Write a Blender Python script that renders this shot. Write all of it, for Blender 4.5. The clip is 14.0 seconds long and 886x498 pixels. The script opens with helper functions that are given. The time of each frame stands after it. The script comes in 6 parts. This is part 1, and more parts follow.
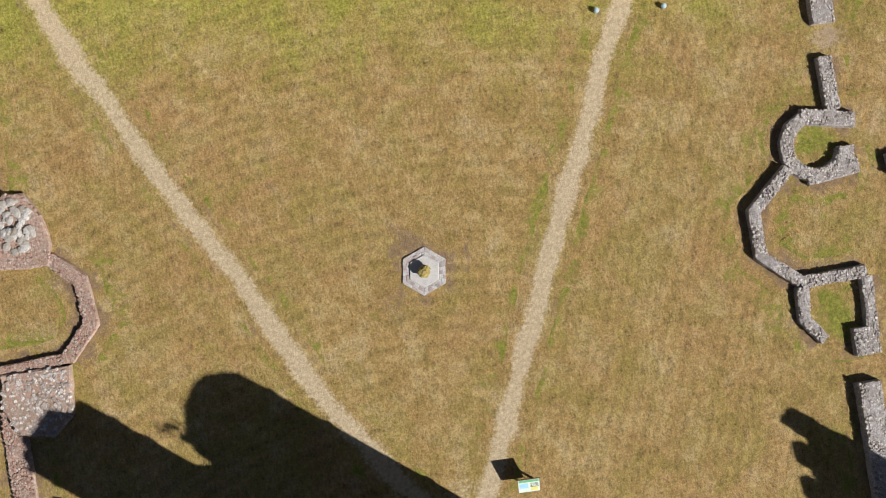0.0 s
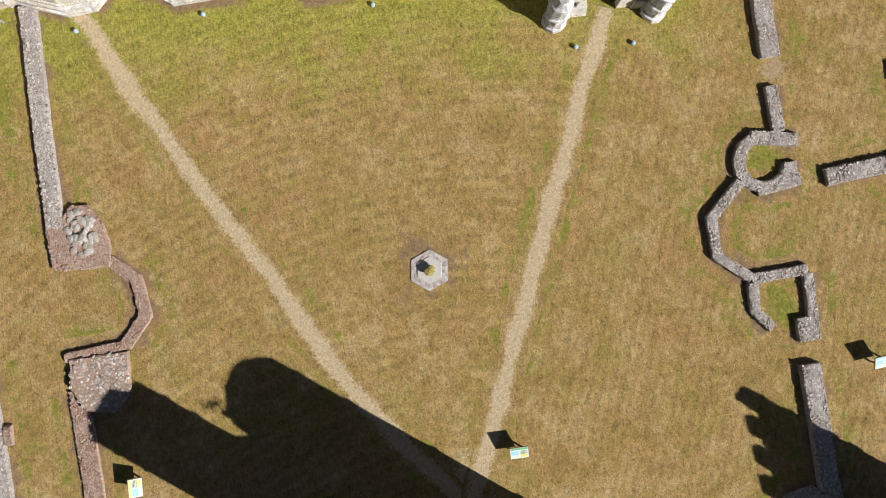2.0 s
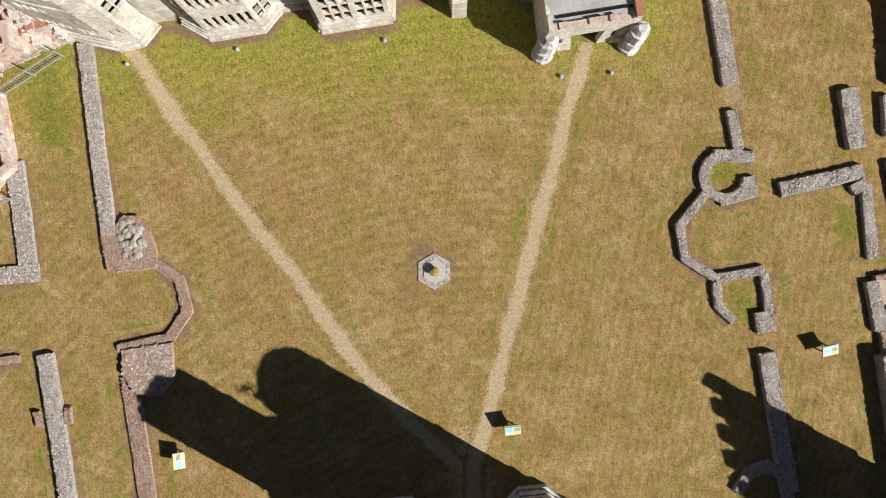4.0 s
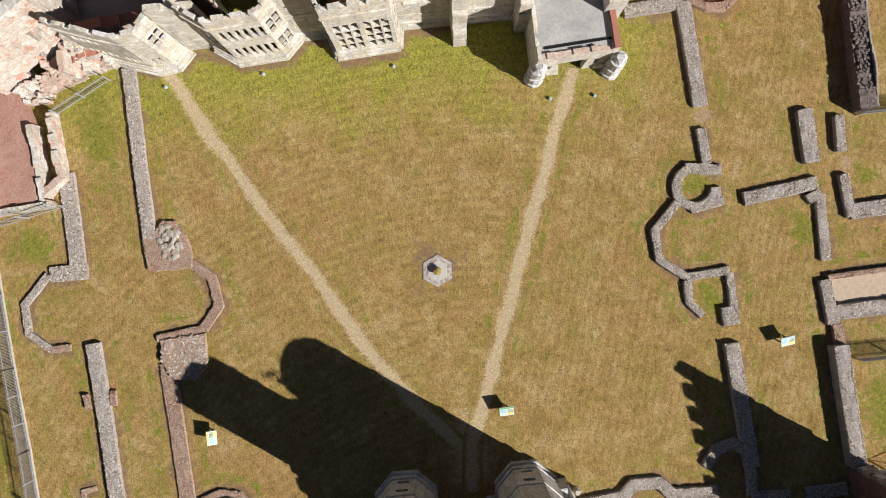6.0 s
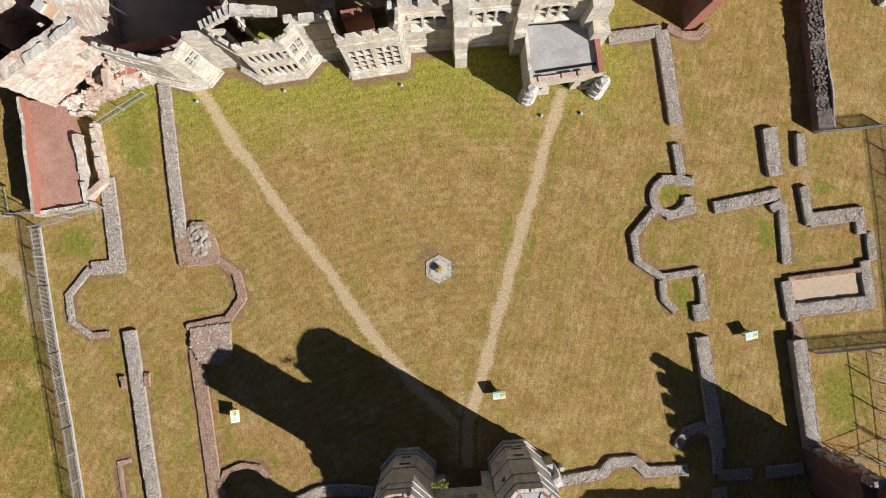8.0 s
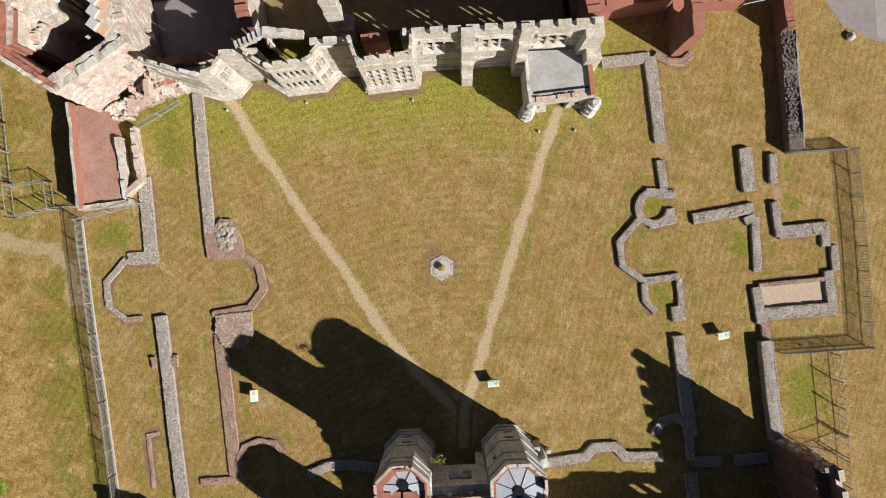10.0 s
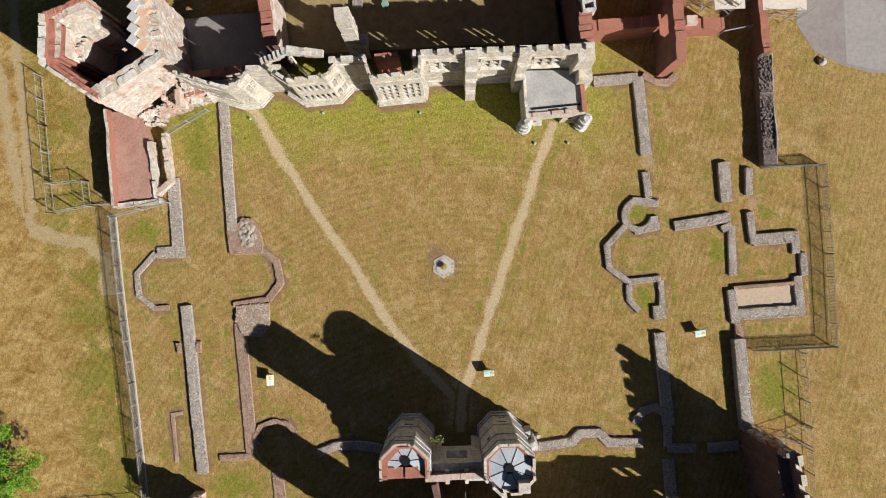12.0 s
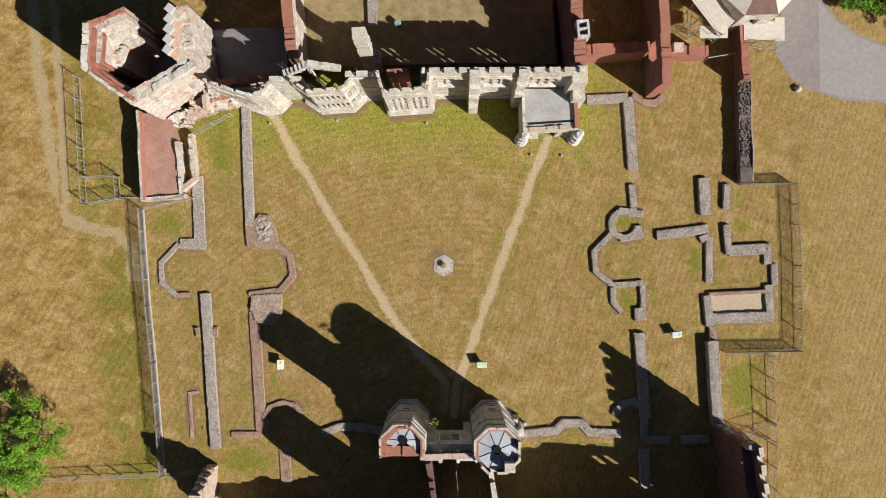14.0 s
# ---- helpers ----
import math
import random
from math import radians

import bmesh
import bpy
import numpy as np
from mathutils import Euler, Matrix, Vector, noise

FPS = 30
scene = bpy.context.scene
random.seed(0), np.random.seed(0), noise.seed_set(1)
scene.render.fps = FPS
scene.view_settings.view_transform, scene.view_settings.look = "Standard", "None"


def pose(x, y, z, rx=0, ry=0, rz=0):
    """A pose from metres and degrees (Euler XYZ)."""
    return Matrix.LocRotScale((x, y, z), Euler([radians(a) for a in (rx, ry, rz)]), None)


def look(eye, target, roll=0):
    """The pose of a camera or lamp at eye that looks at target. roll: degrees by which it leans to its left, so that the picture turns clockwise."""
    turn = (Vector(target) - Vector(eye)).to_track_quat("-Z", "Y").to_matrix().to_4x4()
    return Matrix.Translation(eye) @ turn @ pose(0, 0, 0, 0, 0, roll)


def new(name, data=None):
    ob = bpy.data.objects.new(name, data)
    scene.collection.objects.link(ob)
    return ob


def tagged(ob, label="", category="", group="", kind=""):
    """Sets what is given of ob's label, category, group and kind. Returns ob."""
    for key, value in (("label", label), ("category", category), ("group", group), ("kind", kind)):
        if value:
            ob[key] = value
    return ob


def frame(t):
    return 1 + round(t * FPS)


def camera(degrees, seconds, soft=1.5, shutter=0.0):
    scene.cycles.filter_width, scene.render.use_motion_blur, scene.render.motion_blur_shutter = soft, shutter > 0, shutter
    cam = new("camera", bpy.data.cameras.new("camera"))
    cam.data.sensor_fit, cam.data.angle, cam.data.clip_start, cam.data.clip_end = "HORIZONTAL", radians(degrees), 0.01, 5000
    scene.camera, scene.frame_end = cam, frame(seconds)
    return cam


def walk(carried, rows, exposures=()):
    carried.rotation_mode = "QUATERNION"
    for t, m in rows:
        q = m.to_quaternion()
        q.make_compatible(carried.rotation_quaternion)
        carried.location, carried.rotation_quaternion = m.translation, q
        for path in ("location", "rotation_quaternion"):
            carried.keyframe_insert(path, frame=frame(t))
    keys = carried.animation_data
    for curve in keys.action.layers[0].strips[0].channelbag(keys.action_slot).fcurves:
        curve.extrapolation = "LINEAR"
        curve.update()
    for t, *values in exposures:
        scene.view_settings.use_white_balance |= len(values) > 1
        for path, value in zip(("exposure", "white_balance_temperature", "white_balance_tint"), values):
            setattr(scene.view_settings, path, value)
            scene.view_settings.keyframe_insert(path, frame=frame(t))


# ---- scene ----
# camera: a drone that climbs straight up and slowly turns, looking down
cam = camera(60.0, 14.0, 1.0)
# seconds, eye x, y, z, turns about x, y, z in degrees
ROWS = [
    (0, 0.013, -0.006, 38.815, 0.028, -0.315, -9.643),
    (0.5, 0.013, -0.006, 40.475, 0.045, -0.258, -9.675),
    (1, 0.012, -0.007, 42.130, 0.063, -0.202, -9.725),
    (1.5, 0.011, -0.007, 43.772, 0.109, -0.144, -9.763),
    (2, 0.010, -0.006, 45.411, 0.193, -0.083, -9.787),
    (2.5, 0.009, -0.007, 47.083, 0.282, -0.031, -9.838),
    (3, 0.009, -0.007, 48.762, 0.360, 0.019, -9.881),
    (5.5, -0.025, -0.016, 57.179, 0.549, 0.263, -9.846),
    (6, -0.026, -0.016, 58.861, 0.571, 0.266, -9.815),
    (6.5, -0.025, -0.016, 60.531, 0.573, 0.252, -9.772),
    (7, -0.025, -0.015, 62.220, 0.569, 0.253, -9.658),
    (7.5, -0.024, -0.014, 63.940, 0.567, 0.263, -9.462),
    (8, -0.023, -0.014, 65.658, 0.552, 0.296, -9.159),
    (10.5, -0.004, 0.001, 74.156, 0.552, 0.555, -7.258),
    (11, -0.003, 0.001, 75.860, 0.548, 0.590, -6.959),
    (11.5, -0.003, 0.001, 77.485, 0.536, 0.618, -6.723),
    (12, -0.003, 0.001, 79.174, 0.536, 0.627, -6.522),
    (12.5, -0.002, 0.001, 80.890, 0.529, 0.631, -6.205),
    (13, -0.001, 0.000, 82.619, 0.522, 0.615, -5.710),
    (13.5, -0.000, 0.000, 84.331, 0.527, 0.594, -5.142),
    (14, 0.000, 0.000, 86.043, 0.532, 0.590, -4.600),
]
walk(cam, [(t, pose(x, y, z, rx, ry, rz)) for t, x, y, z, rx, ry, rz in ROWS], [(0.0, 0.57, 5950.0, 12.0), (3.0, 0.54, 6200.0, 12.0), (7.0, 0.51, 6350.0, 12.0), (14.0, 0.45, 6450.0, 11.0)])

# ---------------------------------------------------------------- light
SUN_AZ, SUN_EL = 321.0, 34.5
world = bpy.data.worlds.new("world")
scene.world = world
world.use_nodes = True
wn = world.node_tree.nodes
sky = wn.new("ShaderNodeTexSky")
sky.sky_type = "NISHITA"
sky.sun_disc = False
sky.sun_elevation = radians(SUN_EL)
sky.sun_rotation = radians(90.0 - SUN_AZ)
sky.ozone_density = 4.0
wn["Background"].inputs["Strength"].default_value = 0.020
world.node_tree.links.new(sky.outputs["Color"], wn["Background"].inputs["Color"])

sun_data = bpy.data.lights.new("sun", "SUN")
sun_data.energy = 5.0
sun_data.angle = radians(0.53)
sun_data.color = (1.0, 0.945, 0.865)
sun = new("sun", sun_data)
sun_way = Vector((math.cos(radians(SUN_AZ)) * math.cos(radians(SUN_EL)), math.sin(radians(SUN_AZ)) * math.cos(radians(SUN_EL)), math.sin(radians(SUN_EL))))
sun.matrix_world = look(sun_way * 200, (0, 0, 0))


# ---------------------------------------------------------------- materials
def base_material(name, rough=0.9, metal=0.0):
    m = bpy.data.materials.new(name)
    m.use_nodes = True
    nt = m.node_tree
    b = nt.nodes["Principled BSDF"]
    b.inputs["Roughness"].default_value = rough
    b.inputs["Metallic"].default_value = metal
    b.inputs["Specular IOR Level"].default_value = 0.25
    return m, nt, b


def position(nt):
    return nt.nodes.new("ShaderNodeNewGeometry").outputs["Position"]


def noise_tex(nt, vec, scale, detail=4.0, rough=0.6, dist=0.0):
    n = nt.nodes.new("ShaderNodeTexNoise")
    n.inputs["Scale"].default_value = scale
    n.inputs["Detail"].default_value = detail
    n.inputs["Roughness"].default_value = rough
    n.inputs["Distortion"].default_value = dist
    nt.links.new(vec, n.inputs["Vector"])
    return n.outputs["Fac"]


def ramp(nt, fac, stops):
    r = nt.nodes.new("ShaderNodeValToRGB")
    e = r.color_ramp.elements
    while len(e) < len(stops):
        e.new(0.5)
    for k, (p, c) in enumerate(stops):
        e[k].position = p
        e[k].color = (c, c, c, 1) if isinstance(c, (int, float)) else (*c, 1)
    nt.links.new(fac, r.inputs["Fac"])
    return r.outputs["Color"]


def mix(nt, fac, a, b, mode="MIX"):
    n = nt.nodes.new("ShaderNodeMix")
    n.data_type, n.blend_type = "RGBA", mode
    for sock, val in ((n.inputs[0], fac), (n.inputs[6], a), (n.inputs[7], b)):
        if isinstance(val, (int, float)):
            sock.default_value = val
        elif isinstance(val, tuple):
            sock.default_value = (*val, 1)
        else:
            nt.links.new(val, sock)
    return n.outputs[2]


def calc(nt, op, a, b=0.0, c=0.0):
    n = nt.nodes.new("ShaderNodeMath")
    n.operation = op
    for sock, val in zip(n.inputs, (a, b, c)):
        if isinstance(val, (int, float)):
            sock.default_value = val
        else:
            nt.links.new(val, sock)
    return n.outputs[0]


def bump(nt, b, height, strength=0.5, distance=0.02):
    n = nt.nodes.new("ShaderNodeBump")
    n.inputs["Strength"].default_value = strength
    n.inputs["Distance"].default_value = distance
    nt.links.new(height, n.inputs["Height"])
    nt.links.new(n.outputs["Normal"], b.inputs["Normal"])


def smooth_step(nt, val, lo, hi):
    n = nt.nodes.new("ShaderNodeMapRange")
    n.interpolation_type = "SMOOTHSTEP"
    n.inputs["From Min"].default_value = lo
    n.inputs["From Max"].default_value = hi
    nt.links.new(val, n.inputs["Value"])
    return n.outputs["Result"]


def grass_colour(nt):
    """Dry summer turf: straw, bare pinkish and olive mottling, mowing lines, greener by the hall and indoors."""
    p = position(nt)
    sep = nt.nodes.new("ShaderNodeSeparateXYZ")
    nt.links.new(p, sep.inputs[0])
    x, y = sep.outputs["X"], sep.outputs["Y"]
    big = noise_tex(nt, p, 0.11, 4, 0.6, 0.6)
    mid = noise_tex(nt, p, 0.55, 7, 0.72, 0.5)
    fine = noise_tex(nt, p, 4.5, 6, 0.75, 0.3)
    grain = noise_tex(nt, p, 20.0, 4, 0.75)
    col = ramp(nt, mid, [(0.32, (0.265, 0.184, 0.054)), (0.46, (0.375, 0.246, 0.086)), (0.56, (0.430, 0.302, 0.120)), (0.68, (0.485, 0.352, 0.176))])
    # reddish brown blotches
    col = mix(nt, ramp(nt, noise_tex(nt, p, 0.19, 6, 0.7, 0.6), [(0.48, 0.0), (0.64, 0.65)]), col, (0.400, 0.238, 0.094))
    # olive patches, some of them quite green
    olive = noise_tex(nt, p, 0.30, 8, 0.78, 0.8)
    col = mix(nt, ramp(nt, olive, [(0.47, 0.0), (0.62, 0.65)]), col, (0.290, 0.230, 0.052))
    weeds = noise_tex(nt, p, 0.9, 7, 0.8, 0.6)
    col = mix(nt, ramp(nt, weeds, [(0.59, 0.0), (0.70, 0.7)]), col, (0.215, 0.212, 0.030))
    # mowing lines: rows along the path on one side, arcs across the rest
    rows = calc(nt, "SINE", calc(nt, "ADD", calc(nt, "MULTIPLY", x, 9.4), calc(nt, "ADD", calc(nt, "MULTIPLY", y, -3.6), calc(nt, "MULTIPLY", mid, 5.0))))
    far = calc(nt, "SQRT", calc(nt, "ADD", calc(nt, "POWER", calc(nt, "ADD", x, 2.0), 2.0), calc(nt, "POWER", calc(nt, "ADD", y, 34.0), 2.0)))
    arcs = calc(nt, "SINE", calc(nt, "ADD", calc(nt, "MULTIPLY", far, 8.4), calc(nt, "MULTIPLY", mid, 7.0)))
    side = smooth_step(nt, calc(nt, "SUBTRACT", x, calc(nt, "MULTIPLY", y, 0.42)), 4.0, 8.0)
    lines = nt.nodes.new("ShaderNodeMix")
    nt.links.new(side, lines.inputs[0])
    nt.links.new(arcs, lines.inputs[2])
    nt.links.new(rows, lines.inputs[3])
    patchy = noise_tex(nt, p, 0.25, 3, 0.6)
    line_f = calc(nt, "MULTIPLY", calc(nt, "MULTIPLY", lines.outputs[0], 0.075), ramp(nt, patchy, [(0.38, 0.2), (0.6, 1.0)]))
    # green where the hall keeps the turf damp
    damp = smooth_step(nt, calc(nt, "ADD", calc(nt, "ADD", y, calc(nt, "MULTIPLY", x, 0.085)), calc(nt, "MULTIPLY", olive, 15.0)), 15.0, 24.0)
    inside = smooth_step(nt, calc(nt, "ABSOLUTE", calc(nt, "ADD", x, 5.0)), 27.0, 20.0)
    inside = calc(nt, "MULTIPLY", inside, smooth_step(nt, y, 26.0, 21.0))
    damp = calc(nt, "MULTIPLY", damp, inside)
    green = ramp(nt, fine, [(0.30, (0.225, 0.235, 0.024)), (0.70, (0.375, 0.360, 0.062))])
    col = mix(nt, calc(nt, "MULTIPLY", damp, 0.88), col, green)
    # rough unmown field beyond the fence, with a weedy belt beside it, and the bleached meadow on the other side
    wob = calc(nt, "ADD", calc(nt, "ADD", x, calc(nt, "MULTIPLY", y, 0.06)), calc(nt, "MULTIPLY", mid, 2.0))
    rough = smooth_step(nt, wob, -34.2, -35.6)
    drawn = nt.nodes.new("ShaderNodeMapping")
    drawn.inputs["Scale"].default_value = (0.75, 1.25, 1.0)
    nt.links.new(p, drawn.inputs["Vector"])
    swath = noise_tex(nt, drawn.outputs["Vector"], 0.42, 9, 0.8, 0.5)
    field = ramp(nt, swath, [(0.36, (0.270, 0.150, 0.036)), (0.47, (0.40, 0.255, 0.078)), (0.60, (0.54, 0.385, 0.155))])
    belt = calc(nt, "MULTIPLY", smooth_step(nt, wob, -41.5, -38.2), ramp(nt, olive, [(0.40, 0.0), (0.54, 0.8)]))
    field = mix(nt, belt, field, (0.235, 0.225, 0.032))
    col = mix(nt, rough, col, field)
    meadow = smooth_step(nt, calc(nt, "ADD", x, calc(nt, "MULTIPLY", olive, 4.0)), 41.0, 46.0)
    col = mix(nt, calc(nt, "MULTIPLY", meadow, 0.55), col, (0.43, 0.300, 0.115))
    # blades drawn along the mowing, dark clumps and grain
    comb_way = nt.nodes.new("ShaderNodeMapping")
    comb_way.inputs["Rotation"].default_value = (0, 0, radians(20))
    comb_way.inputs["Scale"].default_value = (1.0, 0.28, 1.0)
    nt.links.new(p, comb_way.inputs["Vector"])
    streak = noise_tex(nt, comb_way.outputs["Vector"], 7.0, 4, 0.7)
    knot = noise_tex(nt, p, 9.0, 5, 0.8, 0.2)
    clump = noise_tex(nt, p, 1.6, 6, 0.7, 0.7)
    value = calc(nt, "ADD", 0.80, line_f)
    for tex, weight in ((fine, 1.1), (knot, 1.2), (grain, 1.2), (streak, 1.0), (clump, 0.9)):
        value = calc(nt, "ADD", value, calc(nt, "MULTIPLY", calc(nt, "SUBTRACT", tex, 0.5), weight))
    value = calc(nt, "MAXIMUM", value, 0.16)
    comb = nt.nodes.new("ShaderNodeCombineColor")
    for k in range(3):
        nt.links.new(value, comb.inputs[k])
    col = mix(nt, 1.0, col, comb.outputs[0], "MULTIPLY")
    height = calc(nt, "ADD", calc(nt, "MULTIPLY", fine, 1.0), calc(nt, "MULTIPLY", grain, 0.7))
    return col, height


def make_grass():
    m, nt, b = base_material("dry_turf", 0.95)
    col, height = grass_colour(nt)
    nt.links.new(col, b.inputs["Base Color"])
    bump(nt, b, height, 0.75, 0.09)
    return m


def make_path(name, dirt_a, dirt_b, mottle=0.25, fray=1.2):
    """Trodden earth that frays into the turf at its edges; the attribute 'edge' is 0 at the border and 1 in the middle."""
    m, nt, b = base_material(name, 0.95)
    col, height = grass_colour(nt)
    p = position(nt)
    fine = noise_tex(nt, p, 6.0, 5, 0.75)
    grit = noise_tex(nt, p, 28.0, 3, 0.7)
    dirt = mix(nt, ramp(nt, fine, [(0.35, 0.0), (0.65, 1.0)]), dirt_a, dirt_b)
    dirt = mix(nt, ramp(nt, grit, [(0.36, 0.4), (0.52, 0.0)]), dirt, tuple(0.5 * c for c in dirt_a))
    tone = ramp(nt, noise_tex(nt, p, 3.4, 8, 0.8, 0.3), [(0.32, 1.0 - mottle), (0.68, 1.0 + mottle)])
    dirt = mix(nt, 1.0, dirt, tone, "MULTIPLY")
    worn = noise_tex(nt, p, 0.5, 3, 0.6)
    att = nt.nodes.new("ShaderNodeAttribute")
    att.attribute_name = "edge"
    edge = calc(nt, "ADD", att.outputs["Fac"], calc(nt, "MULTIPLY", calc(nt, "SUBTRACT", fine, 0.5), 1.3))
    edge = calc(nt, "ADD", edge, calc(nt, "MULTIPLY", calc(nt, "SUBTRACT", noise_tex(nt, p, 1.1, 7, 0.75, 0.6), 0.5), fray))
    edge = calc(nt, "ADD", edge, calc(nt, "MULTIPLY", calc(nt, "SUBTRACT", worn, 0.5), 0.9))
    nt.links.new(mix(nt, smooth_step(nt, edge, 0.22, 0.62), col, dirt), b.inputs["Base Color"])
    bump(nt, b, height, 0.75, 0.09)
    return m


def make_masonry(name, colours, stain, scale=5.0, cells=9.0, mortar=(0.40, 0.35, 0.27), relief=0.03, rough=0.92, moss=(0.13, 0.11, 0.05), moss_at=0.62):
    m, nt, b = base_material(name, rough)
    p = position(nt)
    v = nt.nodes.new("ShaderNodeTexVoronoi")
    v.inputs["Scale"].default_value = cells
    nt.links.new(p, v.inputs["Vector"])
    e = nt.nodes.new("ShaderNodeTexVoronoi")
    e.feature = "DISTANCE_TO_EDGE"
    e.inputs["Scale"].default_value = cells
    nt.links.new(p, e.inputs["Vector"])
    tone = nt.nodes.new("ShaderNodeSeparateColor")
    nt.links.new(v.outputs["Color"], tone.inputs[0])
    col = ramp(nt, tone.outputs[0], [(k / max(1, len(colours) - 1), c) for k, c in enumerate(colours)])
    col = mix(nt, ramp(nt, e.outputs["Distance"], [(0.02, 0.9), (0.09, 0.0)]), col, mortar)
    big = noise_tex(nt, p, 0.55, 5, 0.7, 0.4)
    fine = noise_tex(nt, p, scale * 3, 4, 0.7)
    col = mix(nt, ramp(nt, big, [(0.42, 0.0), (0.66, 0.6)]), col, stain)
    col = mix(nt, ramp(nt, noise_tex(nt, p, 1.7, 5, 0.75), [(moss_at, 0.0), (moss_at + 0.12, 0.7)]), col, moss)
    col = mix(nt, ramp(nt, fine, [(0.35, 0.45), (0.6, 0.0)]), col, stain)
    nt.links.new(col, b.inputs["Base Color"])
    h = calc(nt, "ADD", ramp(nt, e.outputs["Distance"], [(0.0, 0.0), (0.12, 1.0)]), calc(nt, "MULTIPLY", fine, 0.8))
    bump(nt, b, h, 0.8, relief)
    return m


def make_ashlar(name, a, bb, stain, block=(0.75, 0.34), joint=0.012, red=0.0):
    """Squared stone in courses, weathered: block courses run by height, streaks run down the face."""
    m, nt, b = base_material(name, 0.9)
    p = position(nt)
    sep = nt.nodes.new("ShaderNodeSeparateXYZ")
    nt.links.new(p, sep.inputs[0])
    comb = nt.nodes.new("ShaderNodeCombineXYZ")
    nt.links.new(calc(nt, "ADD", sep.outputs["X"], calc(nt, "MULTIPLY", sep.outputs["Y"], 0.83)), comb.inputs[0])
    nt.links.new(sep.outputs["Z"], comb.inputs[1])
    br = nt.nodes.new("ShaderNodeTexBrick")
    br.inputs["Scale"].default_value = 1.0
    br.inputs["Brick Width"].default_value = block[0]
    br.inputs["Row Height"].default_value = block[1]
    br.inputs["Mortar Size"].default_value = joint
    br.inputs["Color1"].default_value = (*a, 1)
    br.inputs["Color2"].default_value = (*bb, 1)
    br.inputs["Mortar"].default_value = tuple(0.55 * c for c in a) + (1,)
    nt.links.new(comb.outputs[0], br.inputs["Vector"])
    streak = nt.nodes.new("ShaderNodeMapping")
    streak.inputs["Scale"].default_value = (1.6, 1.6, 0.28)
    nt.links.new(p, streak.inputs["Vector"])
    run = noise_tex(nt, streak.outputs["Vector"], 1.0, 5, 0.7)
    fine = noise_tex(nt, p, 9.0, 5, 0.75)
    mid = noise_tex(nt, p, 1.1, 5, 0.7, 0.5)
    col = mix(nt, ramp(nt, run, [(0.47, 0.0), (0.68, 0.75)]), br.outputs["Color"], stain)
    col = mix(nt, ramp(nt, mid, [(0.50, 0.0), (0.64, 0.55)]), col, (0.60, 0.565, 0.51))
    col = mix(nt, ramp(nt, fine, [(0.38, 0.75), (0.56, 0.0)]), col, stain)
    bleach = noise_tex(nt, p, 0.9, 6, 0.7, 0.8)
    col = mix(nt, ramp(nt, bleach, [(0.50, 0.0), (0.62, 0.7)]), col, (0.70, 0.68, 0.645))
    dirt = noise_tex(nt, p, 2.6, 6, 0.8, 0.3)
    col = mix(nt, ramp(nt, dirt, [(0.55, 0.0), (0.70, 0.7)]), col, tuple(0.6 * c for c in stain))
    if red:
        col = mix(nt, ramp(nt, noise_tex(nt, p, 0.7, 7, 0.75, 0.2), [(0.55, 0.0), (0.60, red)]), col, (0.47, 0.215, 0.150))
    nt.links.new(col, b.inputs["Base Color"])
    bump(nt, b, calc(nt, "ADD", fine, calc(nt, "MULTIPLY", br.outputs["Fac"], -0.8)), 0.55, 0.025)
    return m


def make_plain(name, a, bb, rough=0.7, metal=0.0, scale=4.0, relief=0.01, spread=0.15):
    m, nt, b = base_material(name, rough, metal)
    p = position(nt)
    n1, n2 = noise_tex(nt, p, scale, 5, 0.7), noise_tex(nt, p, scale * 7, 3, 0.7)
    col = mix(nt, ramp(nt, n1, [(0.5 - spread, 0.0), (0.5 + spread, 1.0)]), a, bb)
    col = mix(nt, ramp(nt, n2, [(0.36, 0.35), (0.6, 0.0)]), col, tuple(0.6 * c for c in a))
    nt.links.new(col, b.inputs["Base Color"])
    bump(nt, b, n2, 0.4, relief)
    return m


def make_stones(name, stops, rough=0.9):
    """Loose and capping stones: a tone for each stone, with grain."""
    m, nt, b = base_material(name, rough)
    g = nt.nodes.new("ShaderNodeNewGeometry")
    col = ramp(nt, g.outputs["Random Per Island"], [(k / (len(stops) - 1), c) for k, c in enumerate(stops)])
    fine = noise_tex(nt, g.outputs["Position"], 16.0, 4, 0.7)
    col = mix(nt, ramp(nt, fine, [(0.36, 0.6), (0.6, 0.0)]), col, (0.15, 0.12, 0.085))
    nt.links.new(col, b.inputs["Base Color"])
    bump(nt, b, fine, 0.5, 0.02)
    return m


def make_pieces(name, stops, rough=0.9):
    """For pieces that are objects of their own: a tone for each piece."""
    m, nt, b = base_material(name, rough)
    o = nt.nodes.new("ShaderNodeObjectInfo")
    col = ramp(nt, o.outputs["Random"], [(k / (len(stops) - 1), c) for k, c in enumerate(stops)])
    p = position(nt)
    fine = noise_tex(nt, p, 14.0, 4, 0.7)
    col = mix(nt, ramp(nt, fine, [(0.36, 0.55), (0.6, 0.0)]), col, (0.20, 0.16, 0.12))
    nt.links.new(col, b.inputs["Base Color"])
    bump(nt, b, fine, 0.5, 0.02)
    return m


